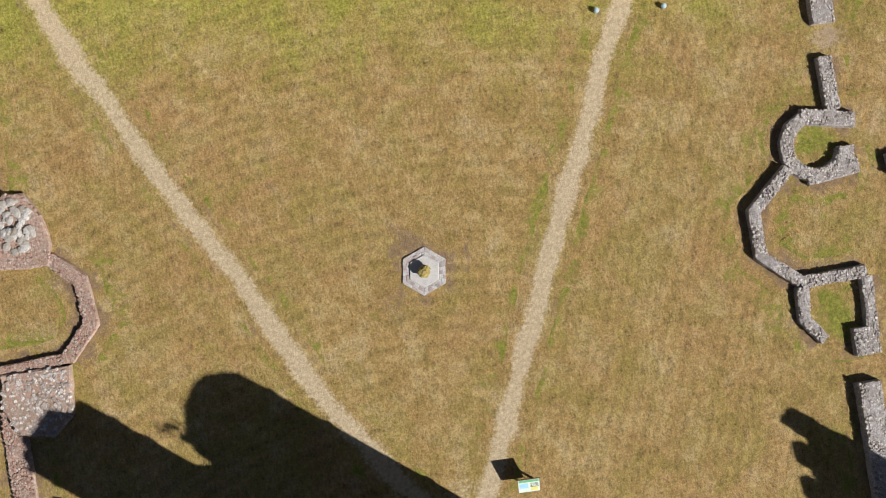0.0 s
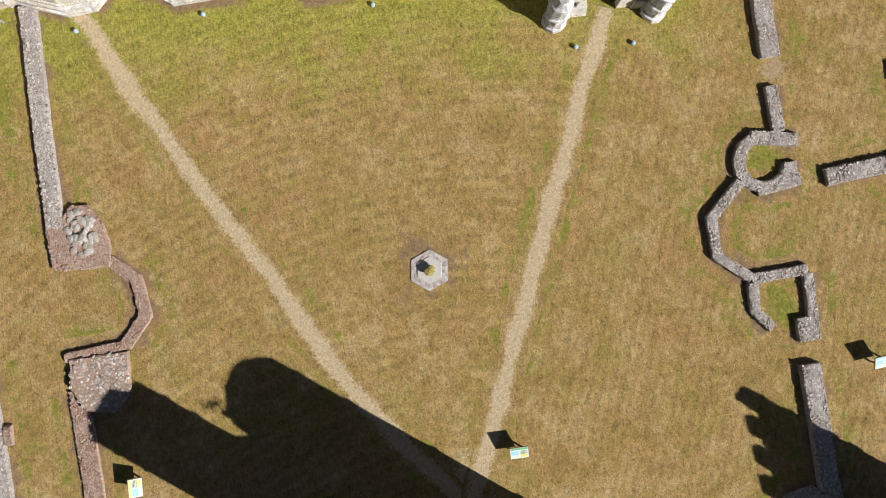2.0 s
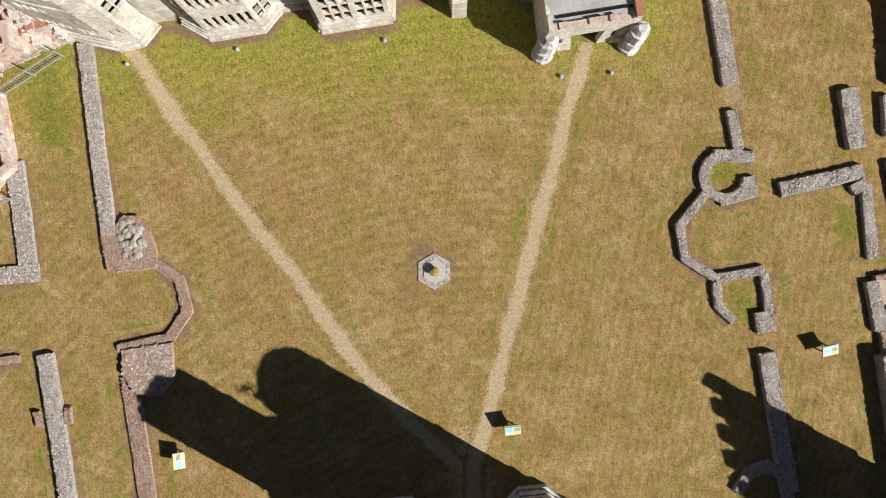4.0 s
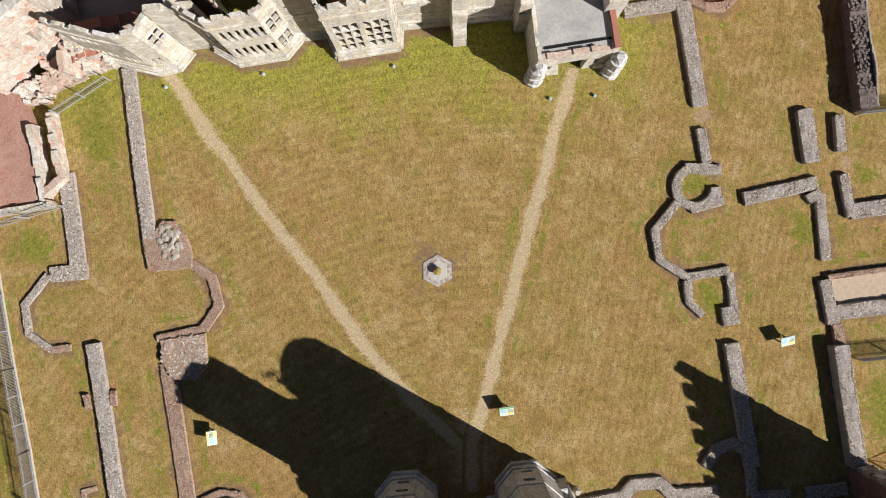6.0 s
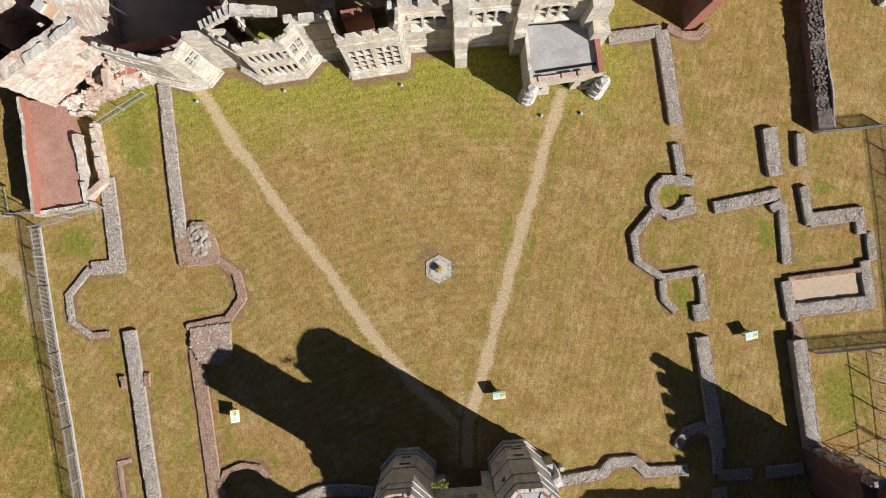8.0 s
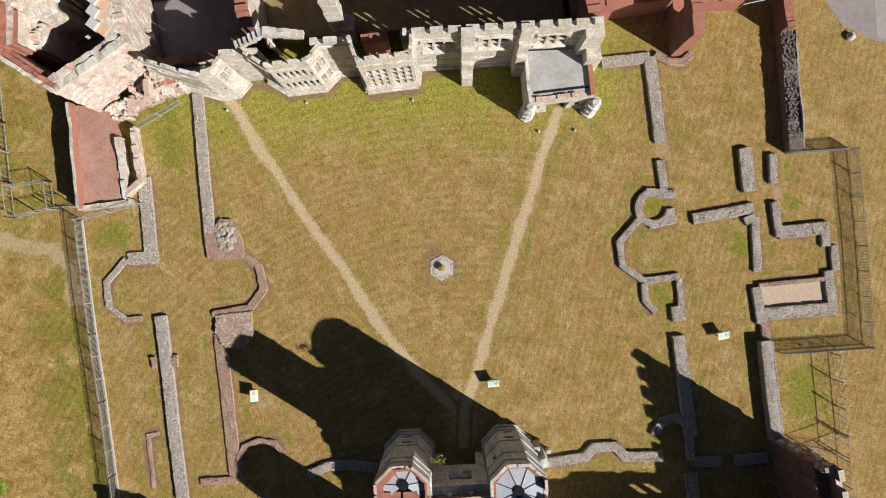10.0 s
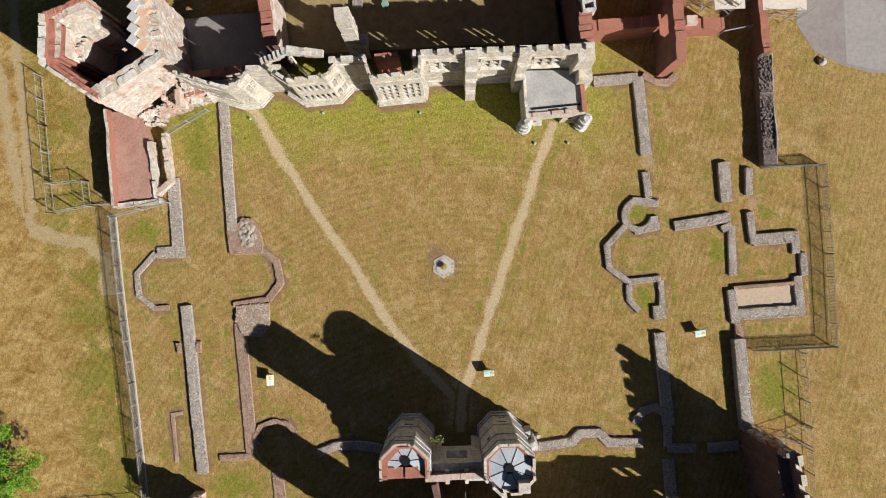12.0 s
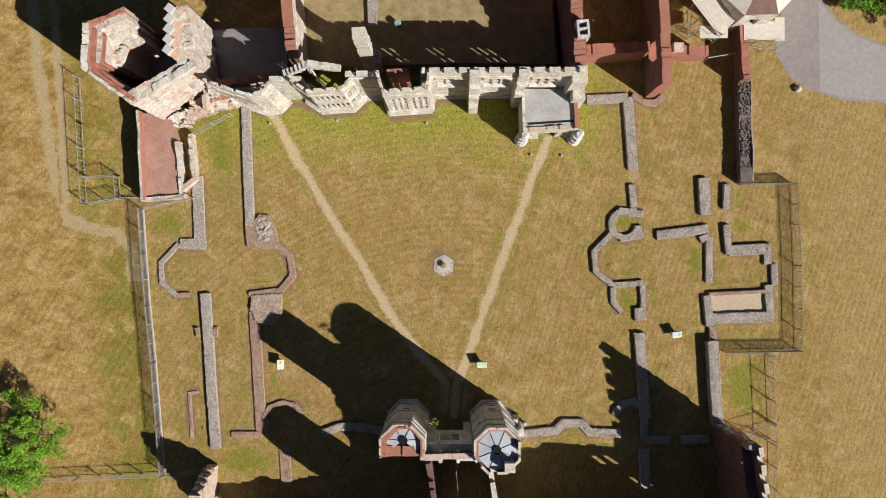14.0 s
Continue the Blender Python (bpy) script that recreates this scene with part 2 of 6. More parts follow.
GRASS = make_grass()
DIRT = make_path("trodden_earth", (0.40, 0.305, 0.175), (0.60, 0.48, 0.305), 0.2, 0.8)
TRACK = make_path("bleached_track", (0.40, 0.30, 0.16), (0.48, 0.38, 0.22))
WEEDY = make_path("weedy_turf", (0.140, 0.150, 0.018), (0.270, 0.250, 0.044), 0.5, 3.2)
PALE_BARE = make_path("bleached_turf", (0.33, 0.235, 0.140), (0.45, 0.33, 0.205), 0.3, 2.6)
BARE = make_path("worn_turf", (0.19, 0.118, 0.062), (0.27, 0.185, 0.105), 0.35, 2.2)
DARK_FLINT = make_masonry("mossy_flint", [(0.13, 0.105, 0.10), (0.21, 0.175, 0.165), (0.30, 0.26, 0.245)], (0.12, 0.09, 0.075), cells=7.0, mortar=(0.20, 0.165, 0.15), relief=0.03)
FLINT = make_masonry("flint_rubble", [(0.19, 0.172, 0.165), (0.42, 0.39, 0.365), (0.58, 0.55, 0.515), (0.28, 0.25, 0.235), (0.50, 0.46, 0.425), (0.37, 0.325, 0.295)], (0.22, 0.185, 0.155), cells=12.0, mortar=(0.50, 0.46, 0.415), relief=0.02)
PINK = make_masonry("brick_rubble", [(0.41, 0.215, 0.155), (0.45, 0.30, 0.225), (0.33, 0.20, 0.145), (0.55, 0.47, 0.40)], (0.25, 0.18, 0.12), cells=12.0, relief=0.015)
ASHLAR = make_ashlar("cream_ashlar", (0.60, 0.575, 0.52), (0.64, 0.55, 0.385), (0.29, 0.28, 0.26))
GREY_ASHLAR = make_ashlar("grey_ashlar", (0.58, 0.58, 0.57), (0.68, 0.67, 0.65), (0.23, 0.23, 0.23), block=(0.8, 0.30))
TOWER_STONE = make_ashlar("patched_stone", (0.56, 0.495, 0.42), (0.64, 0.60, 0.54), (0.33, 0.26, 0.205), block=(0.6, 0.28), red=0.75)
BRICK = make_masonry("red_brick", [(0.40, 0.150, 0.100), (0.46, 0.195, 0.140), (0.35, 0.125, 0.090)], (0.27, 0.125, 0.09), cells=11.0, mortar=(0.42, 0.24, 0.18), relief=0.015, moss_at=0.70)
CAP_PINK = make_masonry("broken_core", [(0.50, 0.29, 0.23), (0.56, 0.46, 0.385), (0.59, 0.53, 0.46), (0.46, 0.23, 0.175)], (0.40, 0.29, 0.235), cells=7.0, mortar=(0.58, 0.50, 0.43), relief=0.012)
# dark brick; its colour carries the shadow on gatehouse and west range walls
INSIDE = make_masonry("dark_brick", [(0.17, 0.085, 0.078), (0.22, 0.12, 0.105), (0.14, 0.075, 0.07)], (0.11, 0.07, 0.066), cells=8.0, mortar=(0.30, 0.22, 0.18), relief=0.02)
RED_FLOOR = make_masonry("brick_paving", [(0.30, 0.12, 0.10), (0.46, 0.25, 0.20), (0.24, 0.11, 0.09), (0.40, 0.19, 0.15)], (0.44, 0.29, 0.235), cells=10.0, mortar=(0.30, 0.20, 0.13), relief=0.008, moss=(0.19, 0.17, 0.055), moss_at=0.56)
LEAD = make_plain("lead_sheet", (0.39, 0.43, 0.48), (0.48, 0.52, 0.57), 0.6, 0.0, 1.2, 0.006)
FLAT_ROOF = make_plain("felt_roof", (0.33, 0.33, 0.325), (0.45, 0.44, 0.425), 0.85, 0.0, 0.7, 0.01)
STEEL = make_plain("galvanised_steel", (0.29, 0.305, 0.315), (0.39, 0.405, 0.415), 0.7, 0.15, 6.0, 0.002)
PALE_STEEL = make_plain("dull_steel", (0.23, 0.235, 0.24), (0.34, 0.345, 0.35), 0.75, 0.1, 6.0, 0.002)
DARK_METAL = make_plain("dark_metal", (0.006, 0.006, 0.007), (0.012, 0.012, 0.013), 0.9, 0.0, 6.0, 0.002)
ASPHALT = make_plain("asphalt", (0.262, 0.232, 0.222), (0.305, 0.275, 0.262), 0.9, 0.0, 0.25, 0.01)
GRAVEL = make_plain("gravel_floor", (0.44, 0.345, 0.25), (0.53, 0.43, 0.325), 0.95, 0.0, 3.0, 0.02)
FLAGS = make_pieces("conduit_flags", [(0.28, 0.25, 0.23), (0.48, 0.445, 0.41), (0.38, 0.29, 0.26), (0.58, 0.56, 0.53), (0.42, 0.38, 0.35)])
FLAG_BED = make_plain("worn_stone", (0.44, 0.415, 0.375), (0.54, 0.51, 0.465), 0.9, 0.0, 3.0, 0.015)
LICHEN = make_plain("lichened_top", (0.22, 0.17, 0.045), (0.44, 0.35, 0.12), 0.95, 0.0, 7.0, 0.03)
CAPS_GREY = make_stones("flint_caps", [(0.16, 0.13, 0.112), (0.46, 0.41, 0.365), (0.32, 0.27, 0.235), (0.72, 0.67, 0.60), (0.55, 0.49, 0.43), (0.24, 0.195, 0.165)])
CAPS_PINK = make_stones("brick_caps", [(0.33, 0.165, 0.115), (0.40, 0.26, 0.20), (0.35, 0.215, 0.155), (0.52, 0.44, 0.375), (0.22, 0.14, 0.10), (0.39, 0.215, 0.165)])
BOULDER = make_pieces("pale_boulder", [(0.26, 0.225, 0.175), (0.50, 0.475, 0.43), (0.36, 0.32, 0.265), (0.56, 0.54, 0.50)])
BOARD_WHITE = make_plain("board_print", (0.55, 0.61, 0.50), (0.61, 0.66, 0.56), 0.4, 0.0, 5.0, 0.001)
BOARD_GREEN = make_plain("board_green", (0.12, 0.36, 0.16), (0.16, 0.42, 0.20), 0.4, 0.0, 5.0, 0.001)
BOARD_YELLOW = make_plain("board_yellow", (0.62, 0.56, 0.17), (0.66, 0.60, 0.22), 0.4, 0.0, 5.0, 0.001)
BOARD_BLUE = make_plain("board_blue", (0.30, 0.52, 0.66), (0.36, 0.57, 0.70), 0.4, 0.0, 5.0, 0.001)
POST_WOOD = make_plain("oak_post", (0.16, 0.11, 0.065), (0.24, 0.17, 0.105), 0.85, 0.0, 8.0, 0.006)
PLANK = make_plain("weathered_plank", (0.55, 0.50, 0.44), (0.68, 0.63, 0.56), 0.85, 0.0, 3.0, 0.006)
LAMP_CASE = make_plain("lamp_case", (0.34, 0.43, 0.48), (0.42, 0.51, 0.56), 0.7, 0.0, 8.0, 0.002)
ORANGE = make_masonry("orange_brick", [(0.62, 0.40, 0.27), (0.68, 0.47, 0.33), (0.58, 0.33, 0.23)], (0.50, 0.33, 0.24), cells=8.0, mortar=(0.62, 0.48, 0.37), relief=0.008, moss_at=0.75)
PALE_BLOCK = make_plain("pale_block", (0.47, 0.47, 0.465), (0.55, 0.545, 0.53), 0.85, 0.0, 2.0, 0.006)
BIN_GREEN = make_plain("green_paint", (0.16, 0.30, 0.24), (0.30, 0.44, 0.38), 0.6, 0.0, 6.0, 0.002)
NEW_ASPHALT = make_plain("pale_asphalt", (0.315, 0.295, 0.285), (0.345, 0.325, 0.315), 0.9, 0.0, 0.3, 0.008)
DRY_TURF = make_plain("worn_turf_floor", (0.22, 0.17, 0.08), (0.35, 0.28, 0.15), 0.95, 0.0, 0.9, 0.03)
TERRACE = make_plain("terrace_floor", (0.20, 0.185, 0.19), (0.26, 0.245, 0.25), 0.9, 0.0, 0.8, 0.01)


def make_leaf(name, dark, light):
    m, nt, b = base_material(name, 0.6)
    g = nt.nodes.new("ShaderNodeNewGeometry")
    nt.links.new(ramp(nt, g.outputs["Random Per Island"], [(0.0, dark), (0.6, light), (1.0, tuple(1.35 * c for c in light))]), b.inputs["Base Color"])
    b.inputs["Subsurface Weight"].default_value = 0.0
    return m


def make_blade():
    m, nt, b = base_material("lawn_blade", 0.8)
    col, _ = grass_colour(nt)
    g = nt.nodes.new("ShaderNodeNewGeometry")
    tone = ramp(nt, g.outputs["Random Per Island"], [(0.0, 0.6), (0.5, 0.95), (1.0, 1.35)])
    nt.links.new(mix(nt, 1.0, col, tone, "MULTIPLY"), b.inputs["Base Color"])
    return m


LEAF = make_leaf("leaf", (0.065, 0.15, 0.012), (0.18, 0.34, 0.025))
STRAW = make_leaf("straw_tuft", (0.17, 0.11, 0.034), (0.34, 0.235, 0.09))
LAWN_BLADE = make_blade()
WEED = make_leaf("weed_tuft", (0.10, 0.115, 0.018), (0.18, 0.195, 0.036))
BARK = make_plain("bark", (0.10, 0.075, 0.05), (0.16, 0.12, 0.085), 0.95, 0.0, 6.0, 0.02)


# ---------------------------------------------------------------- mesh helpers
def empty(name, x, y, z=0.0):
    ob = new(name)
    ob.matrix_world = Matrix.Translation((x, y, z))
    return ob


def mesh_of(name, bm, mats):
    bmesh.ops.recalc_face_normals(bm, faces=bm.faces)
    me = bpy.data.meshes.new(name)
    bm.to_mesh(me)
    bm.free()
    for m in mats if isinstance(mats, (list, tuple)) else (mats,):
        me.materials.append(m)
    return me


def part(name, bm, mats, parent, label=""):
    ob = new(name, mesh_of(name, bm, mats))
    if parent is not None:
        ob.parent = parent
        ob.matrix_parent_inverse = parent.matrix_world.inverted()
    return tagged(ob, label)


def thing(name, bm, mats, label, category, group="", kind=""):
    return tagged(new(name, mesh_of(name, bm, mats)), label, category, group, kind)


def rough_vec(p, amount, scale=1.3):
    return noise.noise_vector(Vector(p) * scale) * amount


def add_box(bm, centre, size, rz=0.0, jit=0.0, cuts=0, mat=0, taper=1.0):
    made = bmesh.ops.create_cube(bm, size=1.0)
    vs = made["verts"]
    turn = Matrix.Rotation(radians(rz), 3, "Z")
    for v in vs:
        k = taper if v.co.z > 0 else 1.0
        v.co = turn @ Vector((v.co.x * size[0] * k, v.co.y * size[1] * k, v.co.z * size[2])) + Vector(centre)
    if jit:
        for v in vs:
            v.co += rough_vec(v.co, jit, 7.7)
    for f in {f for v in vs for f in v.link_faces}:
        f.material_index = mat
    return vs


def add_bar(bm, a, b, w, sides=6):
    """A round bar from a to b."""
    a, b = Vector(a), Vector(b)
    made = bmesh.ops.create_cone(bm, cap_ends=True, segments=sides, radius1=w / 2, radius2=w / 2, depth=(b - a).length)
    m = Matrix.Translation((a + b) / 2) @ (b - a).to_track_quat("Z", "Y").to_matrix().to_4x4()
    bmesh.ops.transform(bm, matrix=m, verts=made["verts"])


def add_prism(bm, pts, z0, z1, mat=0, jit=0.0, bevel=0.0):
    """A solid over a closed outline, its rim slightly rounded."""
    def ring(z, inset):
        cx, cy = sum(p[0] for p in pts) / len(pts), sum(p[1] for p in pts) / len(pts)
        out = []
        for x, y in pts:
            d = math.hypot(x - cx, y - cy) or 1.0
            k = 1.0 - inset / d
            q = Vector((cx + (x - cx) * k, cy + (y - cy) * k, z))
            out.append(bm.verts.new(q + rough_vec(q, jit, 3.1)))
        return out
    rings = [ring(z0, 0.0), ring(z1 - bevel, 0.0)] + ([ring(z1, bevel)] if bevel else [])
    n = len(pts)
    for a, b in zip(rings, rings[1:]):
        for k in range(n):
            bm.faces.new((a[k], a[(k + 1) % n], b[(k + 1) % n], b[k])).material_index = mat
    bm.faces.new(rings[-1]).material_index = mat
    bm.faces.new(rings[0]).material_index = mat


def add_wall(bm, p0, p1, thick, z0, z1, holes=(), step=1.1, jit=0.025, mats=(0, 0, 0)):
    """A wall whose outer face runs from p0 to p1, its thickness to the left of that way, with holes (u0, u1, v0, v1).
    mats: slots of the outer face, the top and the inner face."""
    p0, p1 = Vector((*p0, 0)), Vector((*p1, 0))
    length = (p1 - p0).length
    d = (p1 - p0) / length
    n = Vector((-d.y, d.x, 0))

    def breaks(lo, hi, marks, most):
        vals = sorted({round(lo, 3), round(hi, 3), *[round(m, 3) for m in marks if lo < m < hi]})
        out = []
        for a, b in zip(vals, vals[1:]):
            k = max(1, math.ceil((b - a) / most))
            out += [a + (b - a) * i / k for i in range(k)]
        return out + [vals[-1]]
    us = breaks(0, length, [m for h in holes for m in h[:2]], step)
    vs = breaks(z0, z1, [m for h in holes for m in h[2:]], step)
    nu, nv = len(us) - 1, len(vs) - 1
    solid = [[not any(h[0] < (us[i] + us[i + 1]) / 2 < h[1] and h[2] < (vs[j] + vs[j + 1]) / 2 < h[3] for h in holes) for j in range(nv)] for i in range(nu)]
    made = {}

    def vert(i, j, s):
        if (i, j, s) not in made:
            q = p0 + d * us[i] + n * (s * thick) + Vector((0, 0, vs[j]))
            made[i, j, s] = bm.verts.new(q + (rough_vec(q, jit, 2.3) if vs[j] > z0 else Vector()))
        return made[i, j, s]

    def quad(a, b, c, e, m):
        bm.faces.new((vert(*a), vert(*b), vert(*c), vert(*e))).material_index = m

    def is_solid(i, j):
        return 0 <= i < nu and 0 <= j < nv and solid[i][j]
    for i in range(nu):
        for j in range(nv):
            if not solid[i][j]:
                continue
            quad((i, j, 0), (i + 1, j, 0), (i + 1, j + 1, 0), (i, j + 1, 0), mats[0])
            quad((i + 1, j, 1), (i, j, 1), (i, j + 1, 1), (i + 1, j + 1, 1), mats[2])
            if not is_solid(i, j + 1):
                quad((i, j + 1, 0), (i + 1, j + 1, 0), (i + 1, j + 1, 1), (i, j + 1, 1), mats[1])
            if not is_solid(i, j - 1):
                quad((i, j, 1), (i + 1, j, 1), (i + 1, j, 0), (i, j, 0), mats[0])
            if not is_solid(i - 1, j):
                quad((i, j, 0), (i, j + 1, 0), (i, j + 1, 1), (i, j, 1), mats[0])
            if not is_solid(i + 1, j):
                quad((i + 1, j, 1), (i + 1, j + 1, 1), (i + 1, j + 1, 0), (i + 1, j, 0), mats[0])


def crenels(length, top, merlon=0.95, gap=0.6, depth=0.75, start=0.3):
    out, u = [], start
    while u + gap < length:
        out.append((u, u + gap, top - depth, top + 9))
        u += merlon + gap
    return out


def ragged(length, top, depth, seed, step=0.55, slope=0.0):
    """Broken top edge: notches of uneven depth; slope lowers it steadily along the wall."""
    rnd = random.Random(seed)
    out, u, k = [], 0.0, rnd.random()
    while u < length:
        w = step * rnd.uniform(0.6, 1.5)
        k = min(1.0, max(0.0, k + rnd.uniform(-0.45, 0.45)))
        cut = depth * k + slope * u
        if cut > 0.05:
            out.append((u, min(length, u + w), top - cut, top + 9))
        u += w
    return out


def lights(u0, v0, count, rows, w, h, mull=0.13, bar=0.16):
    """A grid of window lights between stone mullions and transoms."""
    return [(u0 + i * (w + mull), u0 + i * (w + mull) + w, v0 + j * (h + bar), v0 + j * (h + bar) + h) for i in range(count) for j in range(rows)]


def mitred(pts, half):
    """The two side lines of a strip along pts."""
    left, right = [], []
    for k, p in enumerate(pts):
        a, b = Vector(pts[max(0, k - 1)]), Vector(pts[min(len(pts) - 1, k + 1)])
        p = Vector(p)
        d1 = (p - a).normalized() if k else (b - p).normalized()
        d2 = (b - p).normalized() if k < len(pts) - 1 else d1
        t = d1 + d2
        t = t.normalized() if t.length > 0.01 else d1
        n = Vector((-t.y, t.x))
        s = half / max(0.5, abs(n.dot(Vector((-d1.y, d1.x)))))
        left.append(p + n * s)
        right.append(p - n * s)
    return left, right


def add_lathe(bm, cx, cy, profile, sides):
    """A turned solid from rows of radius and height."""
    rings = [[bm.verts.new((cx + r * math.cos(math.tau * k / sides), cy + r * math.sin(math.tau * k / sides), z)) for k in range(sides)] for r, z in profile]
    for a, b in zip(rings, rings[1:]):
        for k in range(sides):
            bm.faces.new((a[k], a[(k + 1) % sides], b[(k + 1) % sides], b[k]))
    bm.faces.new(rings[-1])
    bm.faces.new(rings[0])


def finer(pts, step):
    out = []
    for a, b in zip(pts, pts[1:]):
        k = max(1, round(math.dist(a, b) / step))
        out += [(a[0] + (b[0] - a[0]) * i / k, a[1] + (b[1] - a[1]) * i / k) for i in range(k)]
    return out + [tuple(pts[-1])]


def arc(cx, cy, r, a0, a1, n=12):
    return [(cx + r * math.cos(radians(a0 + (a1 - a0) * k / n)), cy + r * math.sin(radians(a0 + (a1 - a0) * k / n))) for k in range(n + 1)]


def add_stone(bm, centre, size, rnd, flat=0.6):
    """A small uneven stone."""
    cx, cy, cz = centre
    turn = rnd.uniform(0, math.tau)
    low, high = [], []
    for k in range(5):
        a = turn + math.tau * k / 5
        r = size * rnd.uniform(0.38, 0.62)
        low.append(bm.verts.new((cx + r * math.cos(a), cy + r * math.sin(a), cz - size * 0.3)))
        r *= rnd.uniform(0.55, 0.85)
        high.append(bm.verts.new((cx + r * math.cos(a), cy + r * math.sin(a), cz + size * flat * rnd.uniform(0.25, 0.6))))
    for k in range(5):
        bm.faces.new((low[k], low[(k + 1) % 5], high[(k + 1) % 5], high[k]))
    bm.faces.new(high)


def low_wall(pts, width, height, style, label, seed=1, stones=110):
    """A ruined wall stub along pts: battered sides, uneven top, capping stones set in it."""
    mat, caps = (FLINT, CAPS_GREY) if style == "flint" else (PINK, CAPS_PINK)
    height *= 0.6 if style == "flint" and height < 0.95 else (0.78 if style != "flint" else 1.0)
    fine_pts = finer(pts, 0.4)
    rnd = random.Random(seed * 17 + 3)
    bm = bmesh.new()
    profile = [(-1.06, -0.12), (-1.0, height * 0.55), (-0.93, height * 0.93), (-0.4, height * 1.0), (0.1, height * 1.02), (0.5, height), (0.93, height * 0.93), (1.0, height * 0.5), (1.06, -0.12)]
    rows = []
    for side, z in profile:
        left, _ = mitred(fine_pts, side * width / 2)
        row = []
        for q in left:
            w = Vector((q.x, q.y, z))
            row.append(bm.verts.new(w + (rough_vec(w + Vector((seed, 0, 0)), 0.07, 2.2) + rough_vec(w, 0.04, 6.0)) * (1.0 if z > 0 else 0.4)))
        rows.append(row)
    for a, b in zip(rows, rows[1:]):
        for k in range(len(a) - 1):
            bm.faces.new((a[k], a[k + 1], b[k + 1], b[k]))
    for end in (0, -1):
        bm.faces.new([r[end] for r in rows])
    strip("worn_margin", pts, width + 3.4, -0.0038 + 0.00001 * seed, WEEDY, "green weedy fringe along the foot of a ruined wall", "ground", 0.5, seed)
    strip("worn_margin", pts, width + 1.5, -0.0030 + 0.00002 * seed, BARE, "bare brown earth along the foot of a ruined wall", "ground", 0.3, seed)
    ob = thing("ruined_wall", bm, mat, label, "wall", "low ruined walls")
    if stones:
        bm = bmesh.new()
        for a, b in zip(fine_pts, fine_pts[1:]):
            d = Vector(b) - Vector(a)
            n = Vector((-d.y, d.x)).normalized()
            for _ in range(max(1, round(d.length * width * stones))):
                s = rnd.uniform(-0.46, 0.46) * width
                q = Vector(a) + d * rnd.random() + n * s
                add_stone(bm, (q.x, q.y, height * 0.98), rnd.uniform(0.07, 0.19), rnd, 0.42)
        tagged(part("capping_rubble", bm, caps, ob), kind="stuff")
    return ob


def stone_bed(pts, height, style, label, seed=1, stones=45, big=0.2, grey=False):
    """A low flat platform of rubble over an outline."""
    mat, caps = (FLINT, CAPS_GREY) if style == "flint" else (PINK, CAPS_PINK)
    bm = bmesh.new()
    add_prism(bm, finer(list(pts) + [pts[0]], 0.45)[:-1], -0.1, height, 0, 0.08, 0.06)
    ob = thing("stone_platform", bm, mat, label, "ruin", "low ruined walls")
    rnd = random.Random(seed)
    bm = bmesh.new()
    xs, ys = [p[0] for p in pts], [p[1] for p in pts]
    for _ in range(int((max(xs) - min(xs)) * (max(ys) - min(ys)) * stones)):
        x, y = rnd.uniform(min(xs), max(xs)), rnd.uniform(min(ys), max(ys))
        cross = 0
        for (ax, ay), (bx, by) in zip(pts, list(pts[1:]) + [pts[0]]):
            if (ay > y) != (by > y) and x < ax + (y - ay) / (by - ay) * (bx - ax):
                cross ^= 1
        if cross:
            add_stone(bm, (x, y, height), rnd.uniform(0.08, big), rnd, 0.4)
    tagged(part("capping_rubble", bm, CAPS_GREY if grey else caps, ob), kind="stuff")
    return ob


def strip(name, pts, width, z, mat, label, category, wobble=0.12, seed=0):
    """A worn way over the ground, with the attribute that frays its edges."""
    fine_pts = finer(pts, 0.5)
    sides = [-1.0, -0.6, -0.25, 0.25, 0.6, 1.0]
    bm = bmesh.new()
    rows = []
    for s in sides:
        left, _ = mitred(fine_pts, s * width / 2)
        rows.append([bm.verts.new((q.x + noise.noise((q.x * 0.6, q.y * 0.6, seed)) * wobble, q.y + noise.noise((q.x * 0.6, q.y * 0.6, seed + 9)) * wobble, z + 0.0001 * ((k * 3) % 5))) for k, q in enumerate(left)])
    edge = [1.0 - abs(s) for s in sides for _ in fine_pts]
    for a, b in zip(rows, rows[1:]):
        for k in range(len(a) - 1):
            bm.faces.new((a[k + 1], a[k], b[k], b[k + 1]))
    ob = thing(name, bm, mat, label, category, kind="structure")
    att = ob.data.attributes.new("edge", "FLOAT", "POINT")
    att.data.foreach_set("value", edge)
    return ob


def blot(name, cx, cy, rx, ry, z, mat, label, category, strength=1.0, seed=0):
    """A bare round patch of ground that frays outwards."""
    bm = bmesh.new()
    mid = bm.verts.new((cx, cy, z))
    rings, edge = [], [strength]
    for k, r in enumerate((0.35, 0.7, 1.0)):
        rings.append([bm.verts.new((cx + rx * r * math.cos(a), cy + ry * r * math.sin(a), z)) for a in [math.tau * i / 24 for i in range(24)]])
        edge += [strength * (1 - r)] * 24
    for i in range(24):
        bm.faces.new((mid, rings[0][i], rings[0][(i + 1) % 24]))
        for a, b in zip(rings, rings[1:]):
            bm.faces.new((a[i], b[i], b[(i + 1) % 24], a[(i + 1) % 24]))
    ob = thing(name, bm, mat, label, category, kind="structure")
    ob.data.attributes.new("edge", "FLOAT", "POINT").data.foreach_set("value", edge)
    return ob


